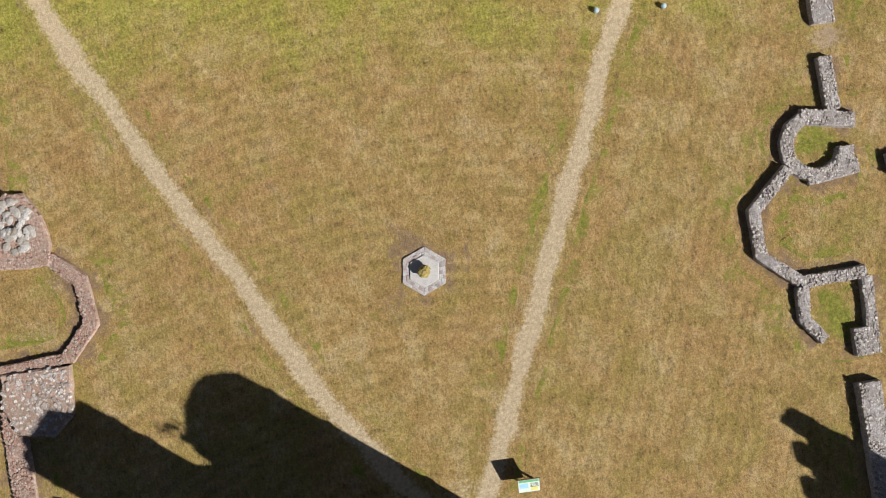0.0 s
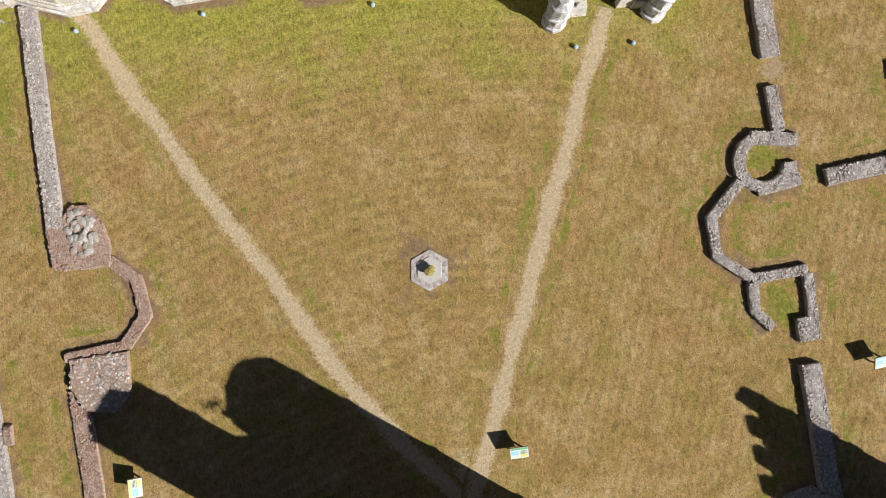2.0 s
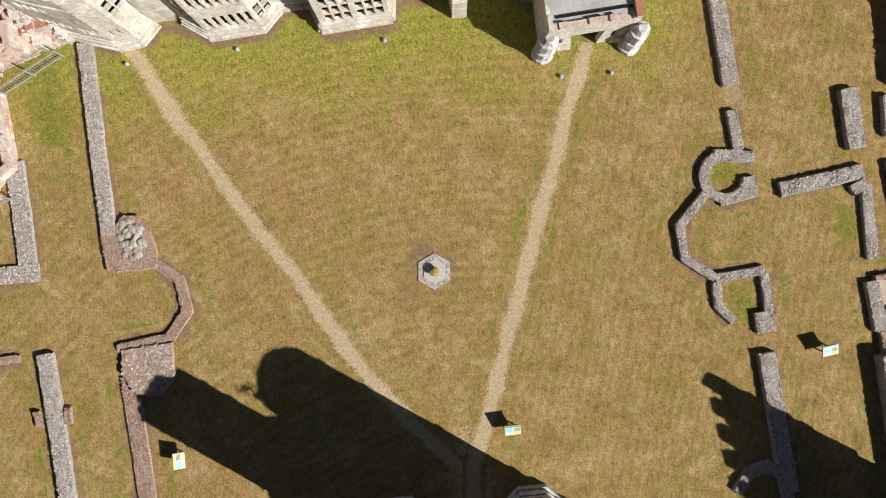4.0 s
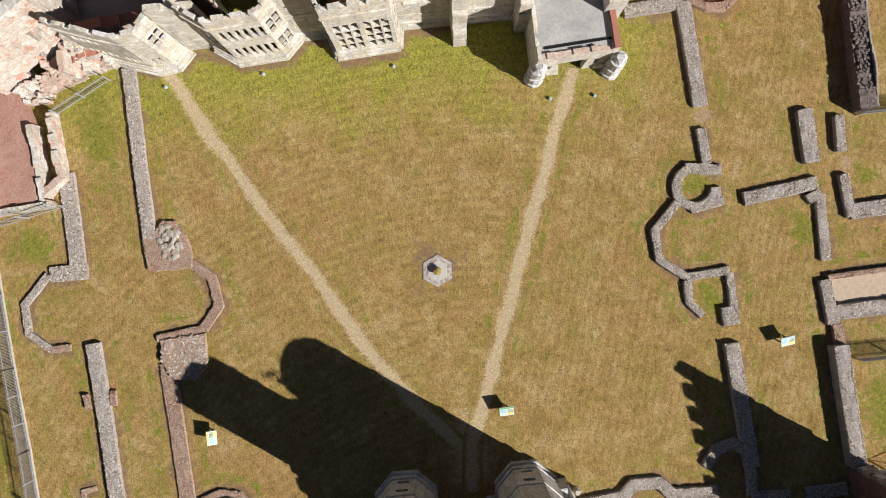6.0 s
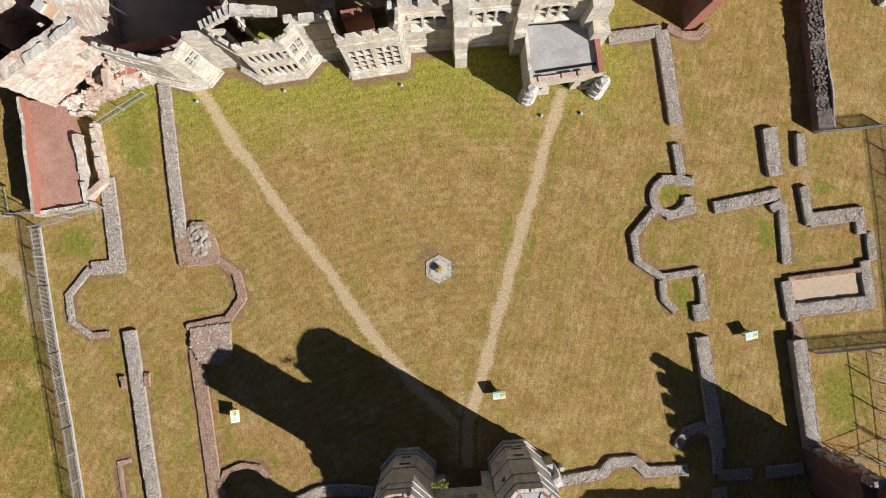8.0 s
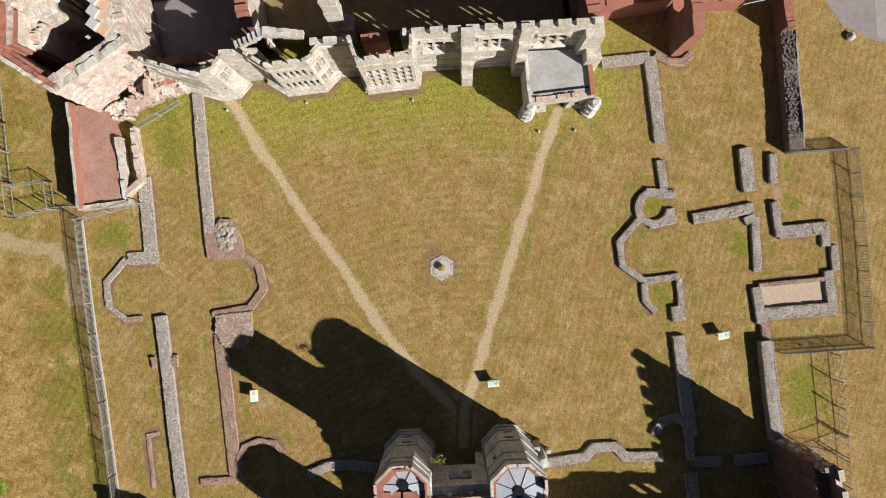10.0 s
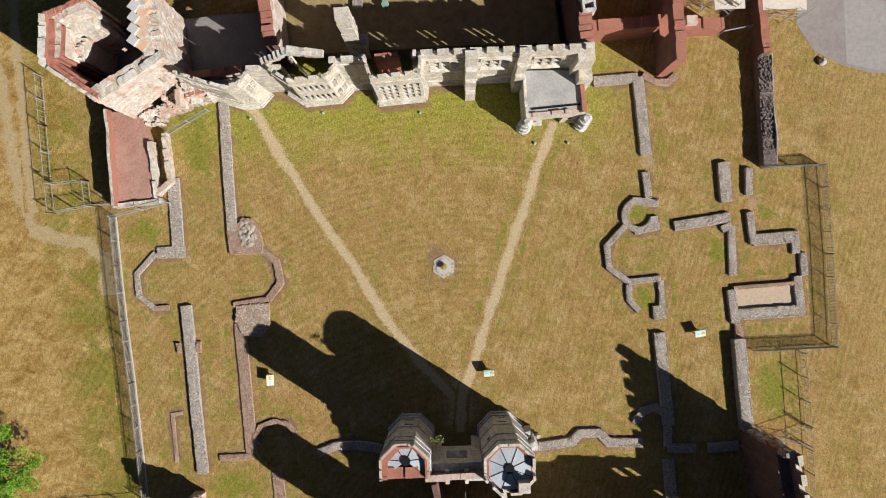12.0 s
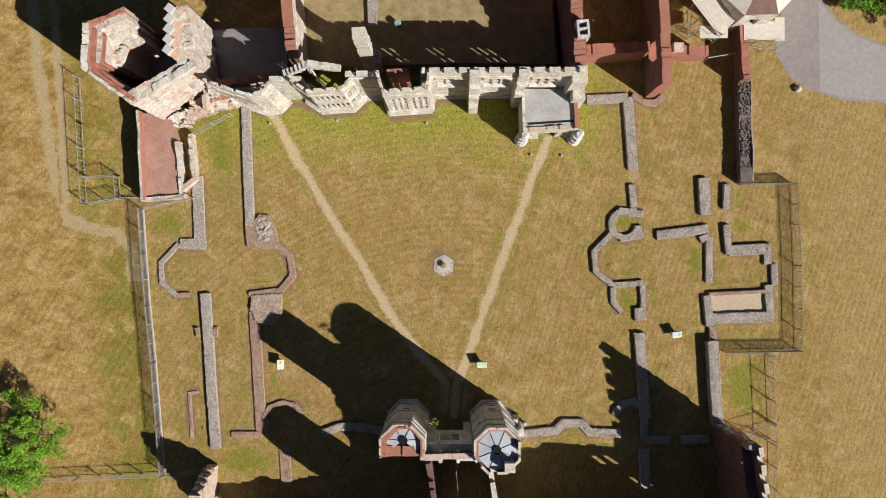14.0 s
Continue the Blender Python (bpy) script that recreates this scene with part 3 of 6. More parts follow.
# ---------------------------------------------------------------- ground
def build_ground():
    line = [-2500, -900, -400, -200, -130] + [-90 + 2 * k for k in range(91)] + [130, 200, 400, 900, 2500]
    bm = bmesh.new()
    g = [[bm.verts.new((x, y, -0.004)) for y in line] for x in line]
    for i in range(len(line) - 1):
        for j in range(len(line) - 1):
            bm.faces.new((g[i][j], g[i + 1][j], g[i + 1][j + 1], g[i][j + 1]))
    thing("ground", bm, GRASS, "sun-parched mown lawn of straw and olive turf", "lawn", kind="structure")


build_ground()
PATH_A = [(-18.9, 17.8), (-18.05, 16.2), (-17.13, 14.0), (-16.2, 11.95), (-14.8, 9.15), (-13.42, 6.25), (-12.2, 3.85), (-10.7, 1.2), (-9.75, -0.7), (-8.6, -3.2), (-7.3, -5.95), (-6.0, -8.1), (-5.1, -9.5), (-4.2, -10.8), (-2.9, -12.5), (-1.65, -14.23)]
strip("path_margin", PATH_A, 2.9, -0.0024, WEEDY, "greener turf along the sides of a footpath", "ground", 0.5, 31)
strip("path_margin", PATH_A, 2.1, -0.0016, BARE, "trodden brown turf along the edges of a footpath", "ground", 0.3, 33)
strip("footpath", PATH_A, 1.6, 0.0, DIRT, "narrow trodden earth path across the lawn", "path", seed=1)
PATH_B = [(12.1, 12.6), (11.4, 11.1), (10.1, 8.75), (8.95, 6.1), (7.85, 3.7), (6.7, 1.45), (5.75, -0.6), (4.65, -3.1), (3.3, -6.1), (1.8, -9.5), (0.42, -12.4), (-0.44, -14.29), (-1.14, -18.07)]
strip("path_margin", PATH_B, 3.6, -0.0022, WEEDY, "greener turf along the sides of a footpath", "ground", 0.6, 32)
strip("path_margin", PATH_B, 2.1, -0.0014, BARE, "trodden brown turf along the edges of a footpath", "ground", 0.3, 34)
strip("footpath", PATH_B, 1.6, 0.001, DIRT, "narrow trodden earth path leading to the porch", "path", seed=2)
blot("worn_patch", *(-0.88, -0.72), 3.4, 3.2, -0.001, BARE, "worn turf ring round the stone conduit", "ground", 0.62)
strip("worn_margin", [(-22, 18.6), (-21, 18.33), (-19.27, 17.48), (-17.6, 17.6), (-16.57, 18.54), (-14.6, 18.38), (-13.04, 17.03), (-9.34, 16.98), (-8.1, 18.1), (-5.75, 18.03), (-5.39, 16.15), (-0.8, 16.09), (-0.23, 17.7), (3.95, 17.36)], 1.7, -0.0012, BARE, "bare brown earth along the foot of the hall front", "ground", 0.3, 77)
blot("worn_patch", *(-0.76, -14.94), 2.6, 4.2, -0.0009, DIRT, "bare trodden earth where the two paths meet", "ground", 0.9)
blot("worn_patch", *(21.21, 7.22), 1.2, 1.0, -0.001, PALE_BARE, "bare dry turf in a gap between ruined walls", "ground", 0.8)
blot("worn_patch", *(31.32, 1.89), 0.7, 1.4, -0.001, PALE_BARE, "bare dry turf in a gap between ruined walls", "ground", 0.9)
strip("field_track", [(-44.72, 36.54), (-44.85, 28.83), (-44.64, 23.04), (-44.24, 17.23), (-43.72, 11.42), (-42.72, 7.63), (-40.25, 6.34), (-37.41, 5.67), (-35.83, 3.75), (-35.61, -0.09)], 2.4, 0.0, TRACK, "faint worn track through the rough field", "path", 0.4, 3)
strip("field_track", [(-42.47, 36.35), (-42.54, 28.64), (-42.63, 21.59), (-42.61, 15.82), (-42.71, 9.42)], 1.6, 0.002, TRACK, "faint worn track through the rough field", "path", 0.4, 4)
bm = bmesh.new()
add_prism(bm, finer([(38, 19.69), (39.52, 16.71), (41.91, 15.11), (44.95, 13.84), (49.31, 13.23), (58.01, 12), (58.55, 18.17), (50.35, 19.49), (47.45, 21), (45.11, 23.11), (43.72, 25.26), (44.05, 32.88), (40.28, 33.2), (39.32, 25.63)] + [(38, 19.69)], 1.2)[:-1], -0.05, 0.003, 0, 0.0)
thing("road", bm, ASPHALT, "pale grey asphalt driveway at the edge of the turf", "road", kind="structure")

bm = bmesh.new()
add_prism(bm, [(43.3, 25.2), (42.66, 15.1), (45.4, 14.1), (49.5, 13.5), (57.6, 12.4), (58.2, 17.9), (50.3, 19.3), (47.3, 20.8), (44.9, 22.9)], -0.04, 0.007)
thing("road_patch", bm, NEW_ASPHALT, "paler resurfaced part of the asphalt driveway", "road", kind="structure")
blot("weedy_patch", *(31.4, -17.3), 3.4, 5.4, -0.0006, WEEDY, "greener turf in a sheltered corner", "ground", 0.9)
blot("weedy_patch", *(-24.91, 14.05), 2.2, 6.5, -0.0006, WEEDY, "greener turf between two ruined walls", "ground", 0.95)
blot("weedy_patch", *(-31.28, 6.26), 2.4, 2.2, -0.0006, WEEDY, "greener turf beside the fence", "ground", 0.95)
blot("weedy_patch", *(19.58, 2.08), 1.4, 1.4, -0.0006, WEEDY, "greener turf inside the round turret footing", "ground", 1.0)
blot("weedy_patch", *(19.38, -6.4), 1.5, 1.8, -0.0006, WEEDY, "greener turf inside a small room", "ground", 1.0)
blot("weedy_patch", *(27.2, -2.6), 1.2, 2.4, -0.0006, WEEDY, "greener turf beside a narrow wall stub", "ground", 1.0)
blot("weedy_patch", *(32.8, 0.6), 1.4, 1.6, -0.0006, WEEDY, "greener turf inside a fenced room", "ground", 0.8)
blot("weedy_patch", *(-24.45, -21.01), 4.0, 2.6, -0.0006, WEEDY, "greener turf beside the west range", "ground", 1.0)

# ---------------------------------------------------------------- low ruined walls
low_wall([(-21.63, 18.35), (-21.97, 11.51), (-22.21, 5.19)], 1.05, 0.5, "flint", "long low flint wall stub with a bright worn edge", 1)
stone_bed([(-22.78, 5.24), (-22.72, 2.82), (-20.96, 2.49), (-19.37, 2.49), (-19.16, 3.55), (-19.36, 4.96), (-20.09, 6.23), (-21.1, 6.38), (-21.87, 5.55)], 0.28, "brick", "low brick and rubble platform beside the long wall", 2)
low_wall([(-19.4, 2.81), (-18.04, 1.49), (-17.84, -0.75), (-19.29, -2.28)], 0.75, 0.25, "brick", "low brick footing of a polygonal bay", 3)
low_wall([(-19.29, -2.28), (-22.93, -2.43)], 0.6, 0.3, "brick", "low brick footing of a polygonal bay", 4)
stone_bed([(-22.69, -2.58), (-19.19, -2.61), (-19.39, -5.07), (-20.54, -6.05), (-22.23, -5.66), (-22.82, -4.22)], 0.36, "brick", "low platform of broken brick and flint", 5, 50, 0.26, True)
low_wall([(-22.53, -4.44), (-22.59, -10.02), (-22.76, -17.92)], 1.2, 0.2, "brick", "long flat brick footing level with the turf", 6)
low_wall([(-26.07, -17.98), (-22.65, -18.18)], 0.7, 0.25, "brick", "short brick footing across the lawn", 7)
low_wall([(-20.32, -20.01), (-20.38, -24.11)], 1.2, 0.15, "brick", "flat brick footing level with the turf", 8)
low_wall([(-22.04, -17.13), (-22.35, -16.22), (-21.5, -15.15), (-20.08, -14.82), (-18.71, -15.24), (-18.04, -16.31)], 0.5, 0.25, "brick", "curved brick footing of a round turret", 9)
low_wall([(-27.72, 11.24), (-27.9, 5.65), (-28.03, 3.12)], 1.25, 0.4, "flint", "broad flint wall stub beside the fence", 10)
low_wall([(-27.3, 3.57), (-30.21, 3.8)], 1.2, 0.38, "flint", "broad flint wall stub at a corner", 11)
low_wall([(-30.34, 3.82), (-32.53, 1.83), (-32.58, -0.39), (-31.03, -1.91)], 0.55, 0.35, "flint", "thin flint footing of a polygonal bay", 12)
low_wall([(-31.03, -1.91), (-29.57, -1.97)], 0.55, 0.3, "brick", "thin brick footing of a polygonal bay", 13)
low_wall([(-27.82, -1.96), (-27.83, -7.02), (-27.95, -12.69), (-27.96, -19.32)], 1.15, 0.6, "flint", "long straight flint wall stub", 14)
low_wall([(-28.77, -6.27), (-29.16, -6.3)], 1.2, 0.4, "brick", "small brick buttress footing against the long wall", 15)
low_wall([(-27.19, -6.33), (-26.75, -6.36)], 1.2, 0.4, "brick", "small brick buttress footing against the long wall", 16)
low_wall([(-29.4, -12.92), (-30.5, -13.03), (-30.56, -17.97)], 0.4, 0.12, "brick", "thin brick kerb of a small bed", 17, 14)

low_wall([(21.13, 16.09), (21.09, 11.79), (21.03, 8)], 1.15, 0.6, "flint", "broad flint wall stub beside the porch", 20)
low_wall([(16.6, 16.21), (21.13, 16.09)], 1.05, 0.5, "flint", "flint wall stub running from the porch", 21)
low_wall([(21.65, 16.3), (22.84, 15.44), (24.08, 15.21), (25.14, 15.88)], 0.7, 0.45, "brick", "curved brick footing at a wall corner", 22)
low_wall([(20.76, 6.32), (20.79, 3.6)], 0.75, 0.55, "flint", "short flint wall stub", 23)
ring_c = (19.61, 1.99)
low_wall(arc(*ring_c, 1.5, 75, 345, 9), 0.68, 0.55, "flint", "ring of flint walling of a round stair turret", 24)
low_wall([(19.09, 3.55), (21.74, 2.96)], 0.8, 0.56, "flint", "flint wall end of the round stair turret", 53)
low_wall([(18.95, 0.41), (21.55, 0.64)], 0.75, 0.57, "flint", "flint wall end of the round stair turret", 54)
low_wall([(21.04, 0.55), (21.07, 1.69)], 0.9, 0.5, "flint", "flint wall end of the round stair turret", 25)
low_wall([(18.06, 1.05), (15.96, -0.8), (15.96, -3.07), (17.71, -4.66)], 0.62, 0.6, "flint", "flint footing of a polygonal bay", 26)
low_wall([(17.71, -4.73), (21.05, -4.68)], 0.65, 0.55, "flint", "flint cross wall of a small room", 27)
low_wall([(17.75, -4.98), (17.62, -6.61), (18.47, -7.75)], 0.62, 0.5, "flint", "flint footing of a small room", 28)
low_wall([(21.03, -4.93), (20.83, -8.82)], 0.6, 0.55, "flint", "flint footing of a small room", 29)
low_wall([(20.31, -7.45), (20.26, -8.83)], 0.8, 0.6, "flint", "square flint block against a footing", 30)
low_wall([(20.23, -10.2), (20.18, -14.58), (20.13, -19.72)], 1.2, 0.75, "flint", "long broad flint wall stub", 31)
low_wall([(16.71, -19.18), (17.74, -18), (19.09, -17.73), (20.13, -18.76), (19.81, -21.87)], 0.8, 0.55, "flint", "curved flint footing of a turret", 32)
low_wall([(19.73, -22.05), (22.59, -22.4)], 0.9, 0.5, "flint", "short flint wall stub", 33)
low_wall([(23.83, -22.5), (26.96, -22.61)], 0.95, 0.55, "flint", "short flint wall stub", 34)
low_wall([(19.69, -23.1), (19.58, -27.49)], 1.2, 0.4, "flint", "short broad flint wall stub", 35)
low_wall([(6.17, -20.43), (10.14, -20.3), (11.02, -19.55), (13.02, -19.71), (13.81, -20.77), (17.29, -21.17)], 0.95, 0.55, "flint", "stepped flint wall stub beside the gatehouse", 36)
low_wall([(-15.9, -18.58), (-13.96, -18.04), (-11.45, -18.3), (-9.47, -18.83)], 0.9, 0.55, "flint", "flint wall stub beside the gatehouse", 37)
low_wall([(23.08, 0.45), (28.81, 0.74)], 1.05, 0.6, "flint", "flint cross wall stub", 38)
low_wall([(28.26, 0.09), (28.52, -0.56)], 1.2, 0.6, "flint", "flint block at a wall corner", 39)
low_wall([(28.86, -0.21), (28.44, -5.21)], 0.8, 0.5, "flint", "narrow flint wall stub", 40)
low_wall([(28.78, 6.39), (28.63, 2.32)], 1.25, 0.75, "flint", "short thick flint wall stub", 41)
low_wall([(31.28, 5.51), (30.99, 2.77)], 0.75, 0.75, "flint", "narrow flint wall stub", 42)
low_wall([(30.84, 1.02), (30.88, -2.26)], 0.75, 0.7, "flint", "narrow flint wall stub", 43)
low_wall([(30.88, -1.88), (35.5, -2)], 1.2, 0.7, "flint", "thick flint wall stub", 44)
low_wall([(35.15, -2.1), (35.08, -3.73)], 0.9, 0.55, "flint", "short flint wall stub", 45)
low_wall([(35.77, -3.72), (35.69, -6.1)], 0.75, 0.55, "flint", "short flint wall stub", 46)
low_wall([(34.95, -6.04), (34.86, -9.99)], 0.9, 0.6, "flint", "flint wall stub of a small paved room", 47)
low_wall([(28.07, -6.68), (28.1, -10.08)], 0.95, 0.65, "flint", "flint wall stub of a small paved room", 48)
low_wall([(27.98, -9.25), (35.15, -9.57)], 1.2, 0.65, "flint", "thick flint wall stub of a small paved room", 49)
low_wall([(28.34, -6.53), (34.85, -6.73)], 0.4, 0.45, "brick", "thin brick wall stub of a small paved room", 50)
bm = bmesh.new()
add_prism(bm, finer([(28.54, -6.75), (34.95, -6.94), (34.84, -9.02), (28.5, -8.77), (28.54, -6.75)], 0.6)[:-1], -0.05, 0.03, 0, 0.02)
thing("gravel_floor", bm, GRAVEL, "pale gravel floor of a small ruined room", "floor", kind="structure")
low_wall([(28.38, -10.11), (28.36, -11.87)], 0.8, 0.5, "brick", "short brick wall stub", 51)
low_wall([(28.11, -11.68), (27.96, -16.42), (27.9, -20.91)], 1.25, 1.0, "flint", "long chest-high flint wall", 52)


# ---------------------------------------------------------------- stone conduit in the middle of the court
def build_conduit():
    cx, cy = (-0.9, -0.97)
    root = tagged(empty("conduit", cx, cy), "hexagonal stone conduit base with a lichened stump on the lawn", "fountain")

    def hexagon(r, off=0.0):
        return [(cx + r * math.cos(radians(30 - 9.6 + off + 60 * k)), cy + r * math.sin(radians(30 - 9.6 + off + 60 * k))) for k in range(6)]
    bm = bmesh.new()
    add_prism(bm, hexagon(1.24), -0.05, 0.04, 0, 0.0, 0.01)
    part("base", bm, FLAG_BED, root)
    bm = bmesh.new()
    add_prism(bm, hexagon(0.84), 0.02, 0.12, 0, 0.02, 0.03)
    part("step", bm, FLAG_BED, root, "worn pale stone step")
    rnd = random.Random(4)
    outer, inner = hexagon(1.25), hexagon(0.86)
    for k in range(6):
        a0, a1, b0, b1 = (Vector(v) for v in (outer[k], outer[(k + 1) % 6], inner[k], inner[(k + 1) % 6]))
        cuts = [0.0]
        while cuts[-1] < 0.82:
            cuts.append(cuts[-1] + rnd.uniform(0.15, 0.26))
        cuts[-1] = 1.0
        for s, e in zip(cuts, cuts[1:]):
            mid = rnd.uniform(0.4, 0.65)
            for lo, hi in ((0.0, mid), (mid, 1.0)):
                pts = [a0.lerp(a1, s).lerp(b0.lerp(b1, s), lo), a0.lerp(a1, e).lerp(b0.lerp(b1, e), lo), a0.lerp(a1, e).lerp(b0.lerp(b1, e), hi), a0.lerp(a1, s).lerp(b0.lerp(b1, s), hi)]
                c = sum(pts, Vector((0, 0))) / 4
                bm = bmesh.new()
                add_prism(bm, [tuple(c + (p - c) * 0.93) for p in pts], 0.02, 0.055 + rnd.uniform(0, 0.03), 0, 0.02, 0.015)
                part("paving_stone", bm, FLAGS, root)
    bm = bmesh.new()
    add_lathe(bm, cx, cy, [(0.34, 0.11), (0.31, 0.18), (0.27, 0.2), (0.26, 0.32), (0.3, 0.36), (0.32, 0.43)], 12)
    part("stump", bm, FLAG_BED, root)
    bm = bmesh.new()
    made = bmesh.ops.create_icosphere(bm, subdivisions=3, radius=0.32)
    for v in made["verts"]:
        v.co = Vector((v.co.x, v.co.y, v.co.z * 0.45 if v.co.z > 0 else v.co.z * 0.1))
        v.co += rough_vec(v.co, 0.06, 9.0) + rough_vec(v.co, 0.05, 20.0) + Vector((cx, cy, 0.42))
    part("bowl", bm, LICHEN, root, "yellow lichened dome")


build_conduit()


# ---------------------------------------------------------------- pale boulders on the brick platform
def build_boulders():
    cx, cy = (-20.69, 4.69)
    rnd = random.Random(12)
    root = tagged(empty("rubble_heap", cx, cy), "heap of pale broken stones on a low brick platform", "rubble")
    for k in range(64):
        a, r = rnd.uniform(0, math.tau), math.sqrt(rnd.random())
        x, y = cx + r * 0.85 * math.cos(a), cy + r * 1.35 * math.sin(a)
        s = rnd.uniform(0.22, 0.52)
        bm = bmesh.new()
        made = bmesh.ops.create_icosphere(bm, subdivisions=1, radius=s / 2)
        for v in made["verts"]:
            v.co = Vector((v.co.x * rnd.uniform(0.8, 1.3), v.co.y * rnd.uniform(0.8, 1.3), v.co.z * rnd.uniform(0.25, 0.4))) + Vector((x, y, 0.27 + s * 0.12 + 0.14 * (1 - r)))
        part("boulder", bm, BOULDER, root)


build_boulders()


# ---------------------------------------------------------------- hall range
hall = tagged(empty("hall_range", 0, 18), "roofless cream stone hall range with crenellated front and oriels", "ruin")
HA, HB, HC = (-1.4, 18.1), (14.6, 16.85), (-21.8, 19.3)
len1, len2 = math.dist(HA, HB), math.dist(HC, HA)
WINDOWS = ((1.47, 4.27), (6.3, 8.9), (11.2, 13.8))
bm = bmesh.new()
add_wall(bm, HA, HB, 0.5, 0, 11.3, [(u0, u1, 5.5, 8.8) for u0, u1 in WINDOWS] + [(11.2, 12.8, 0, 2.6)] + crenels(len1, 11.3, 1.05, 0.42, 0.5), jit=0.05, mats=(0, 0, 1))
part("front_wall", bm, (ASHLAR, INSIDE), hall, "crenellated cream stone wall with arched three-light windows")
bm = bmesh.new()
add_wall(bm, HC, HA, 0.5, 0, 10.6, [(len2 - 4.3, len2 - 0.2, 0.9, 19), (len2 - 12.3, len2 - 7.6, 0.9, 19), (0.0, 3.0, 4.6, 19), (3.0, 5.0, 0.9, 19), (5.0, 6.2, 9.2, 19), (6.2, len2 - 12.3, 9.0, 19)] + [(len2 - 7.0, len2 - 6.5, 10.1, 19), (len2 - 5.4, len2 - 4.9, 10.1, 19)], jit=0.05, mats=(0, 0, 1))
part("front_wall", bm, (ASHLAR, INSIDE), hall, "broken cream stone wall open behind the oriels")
beam = [Vector((*p, z)) for p, z in (((-15.2, 19.5), 9.6), ((-12.6, 20.0), 10.9), ((-9.4, 19.4), 10.7))]
for a, b in zip(beam, beam[1:]):
    for k in range(6):
        p, q = a.lerp(b, k / 6), a.lerp(b, (k + 1) / 6)
        c, way = (p + q) / 2, (b - a)
        bm = bmesh.new()
        add_box(bm, (c.x, c.y, c.z - 0.25), ((q - p).length + 0.02, 0.75 - 0.06 * (k % 3), 0.6), math.degrees(math.atan2(way.y, way.x)), 0.07)
        part("coping_stone", bm, ASHLAR, hall, "pale stone of a broken wall head")
bm = bmesh.new()
add_bar(bm, (-12.3, 19.5, 0.9), (-12.3, 19.5, 10.4), 0.22, 6)
part("prop", bm, PLANK, hall, "white upright prop under the wall head")
for z, far in ((5.2, 0.07), (9.4, 0.09), (0.9, 0.14), (0.0, 0.32), (2.6, 0.06)):
    for a, b in ((HA, HB), (HC, HA)):
        d = (Vector(b) - Vector(a)).normalized()
        bm = bmesh.new()
        u0, u1 = (0.2, len1 - 6.2) if a is HA else (len2 - 7.3, len2 - 4.6)
        q0, q1 = Vector(a) + d * u0, Vector(a) + d * u1
        n = Vector((d.y, -d.x))
        add_wall(bm, tuple(q0 + n * far), tuple(q1 + n * far), far + 0.05, z, z + (0.55 if z == 0 else 0.22), jit=0.015)
        part("string_course", bm, ASHLAR, hall)
# arched window tracery
def arch_plate(bm, place, u0, u1, spring, rise, top, near, far, n=10):
    """The stone over a low arch between u0 and u1, up to top, between two depths in the wall."""
    mid, half = (u0 + u1) / 2, (u1 - u0) / 2
    rows = []
    for k in range(n + 1):
        u = u0 + (u1 - u0) * k / n
        v = spring + rise * math.sqrt(max(0.0, 1 - ((u - mid) / half) ** 2))
        rows.append([bm.verts.new(place(*c)) for c in ((u, v, near), (u, top, near), (u, top, far), (u, v, far))])
    for a, b in zip(rows, rows[1:]):
        for k in range(4):
            bm.faces.new((a[k], b[k], b[(k + 1) % 4], a[(k + 1) % 4]))
    bm.faces.new(rows[0])
    bm.faces.new(rows[-1])


def tracery(a, b, u0, u1, v0, v1):
    d = (Vector(b) - Vector(a)).normalized()
    n = Vector((-d.y, d.x))

    def place(u, v, w):
        q = Vector(a) + d * u + n * w
        return (q.x, q.y, v)
    turn = math.degrees(math.atan2(d.y, d.x))
    root = part("window", bmesh.new(), ASHLAR, hall, "arched three-light stone window")
    bm = bmesh.new()
    arch_plate(bm, place, u0, u1, v1 - 1.0, 0.9, v1 + 0.02, 0.06, 0.42)
    part("head", bm, ASHLAR, root)
    bm = bmesh.new()
    arch_plate(bm, place, u0 - 0.15, u1 + 0.15, v1 - 0.75, 0.95, v1 + 0.32, -0.14, 0.03)
    part("hood_mould", bm, ASHLAR, root)
    w = (u1 - u0) / 3
    for k in (1, 2):
        bm = bmesh.new()
        add_box(bm, place(u0 + w * k, (v0 + v1) / 2 - 0.1, 0.22), (0.20, 0.30, v1 - v0 - 0.2), turn, 0.02)
        part("mullion", bm, ASHLAR, root)
    for k in range(3):
        bm = bmesh.new()
        arch_plate(bm, place, u0 + w * k + 0.09, u0 + w * (k + 1) - 0.09, v1 - 1.15, 0.45, v1 - 0.35, 0.15, 0.30, 6)
        part("light_head", bm, ASHLAR, root)
    bm = bmesh.new()
    add_box(bm, place((u0 + u1) / 2, (v0 + v1) / 2 - 0.35, 0.22), (u1 - u0, 0.20, 0.16), turn, 0.02)
    part("transom", bm, ASHLAR, root)
    bm = bmesh.new()
    vs = [bm.verts.new(place(*c)) for u in (u0 - 0.1, u1 + 0.1) for c in ((u, v0 - 0.25, -0.16), (u, v0 - 0.05, -0.16), (u, v0 + 0.4, 0.40), (u, v0 - 0.25, 0.40))]
    for k in range(4):
        bm.faces.new((vs[k], vs[(k + 1) % 4], vs[4 + (k + 1) % 4], vs[4 + k]))
    bm.faces.new(vs[:4])
    bm.faces.new(vs[4:])
    part("sill", bm, ASHLAR, root, "sloping worn stone sill")


for u0, u1 in WINDOWS:
    tracery(HA, HB, u0, u1, 5.5, 8.8)


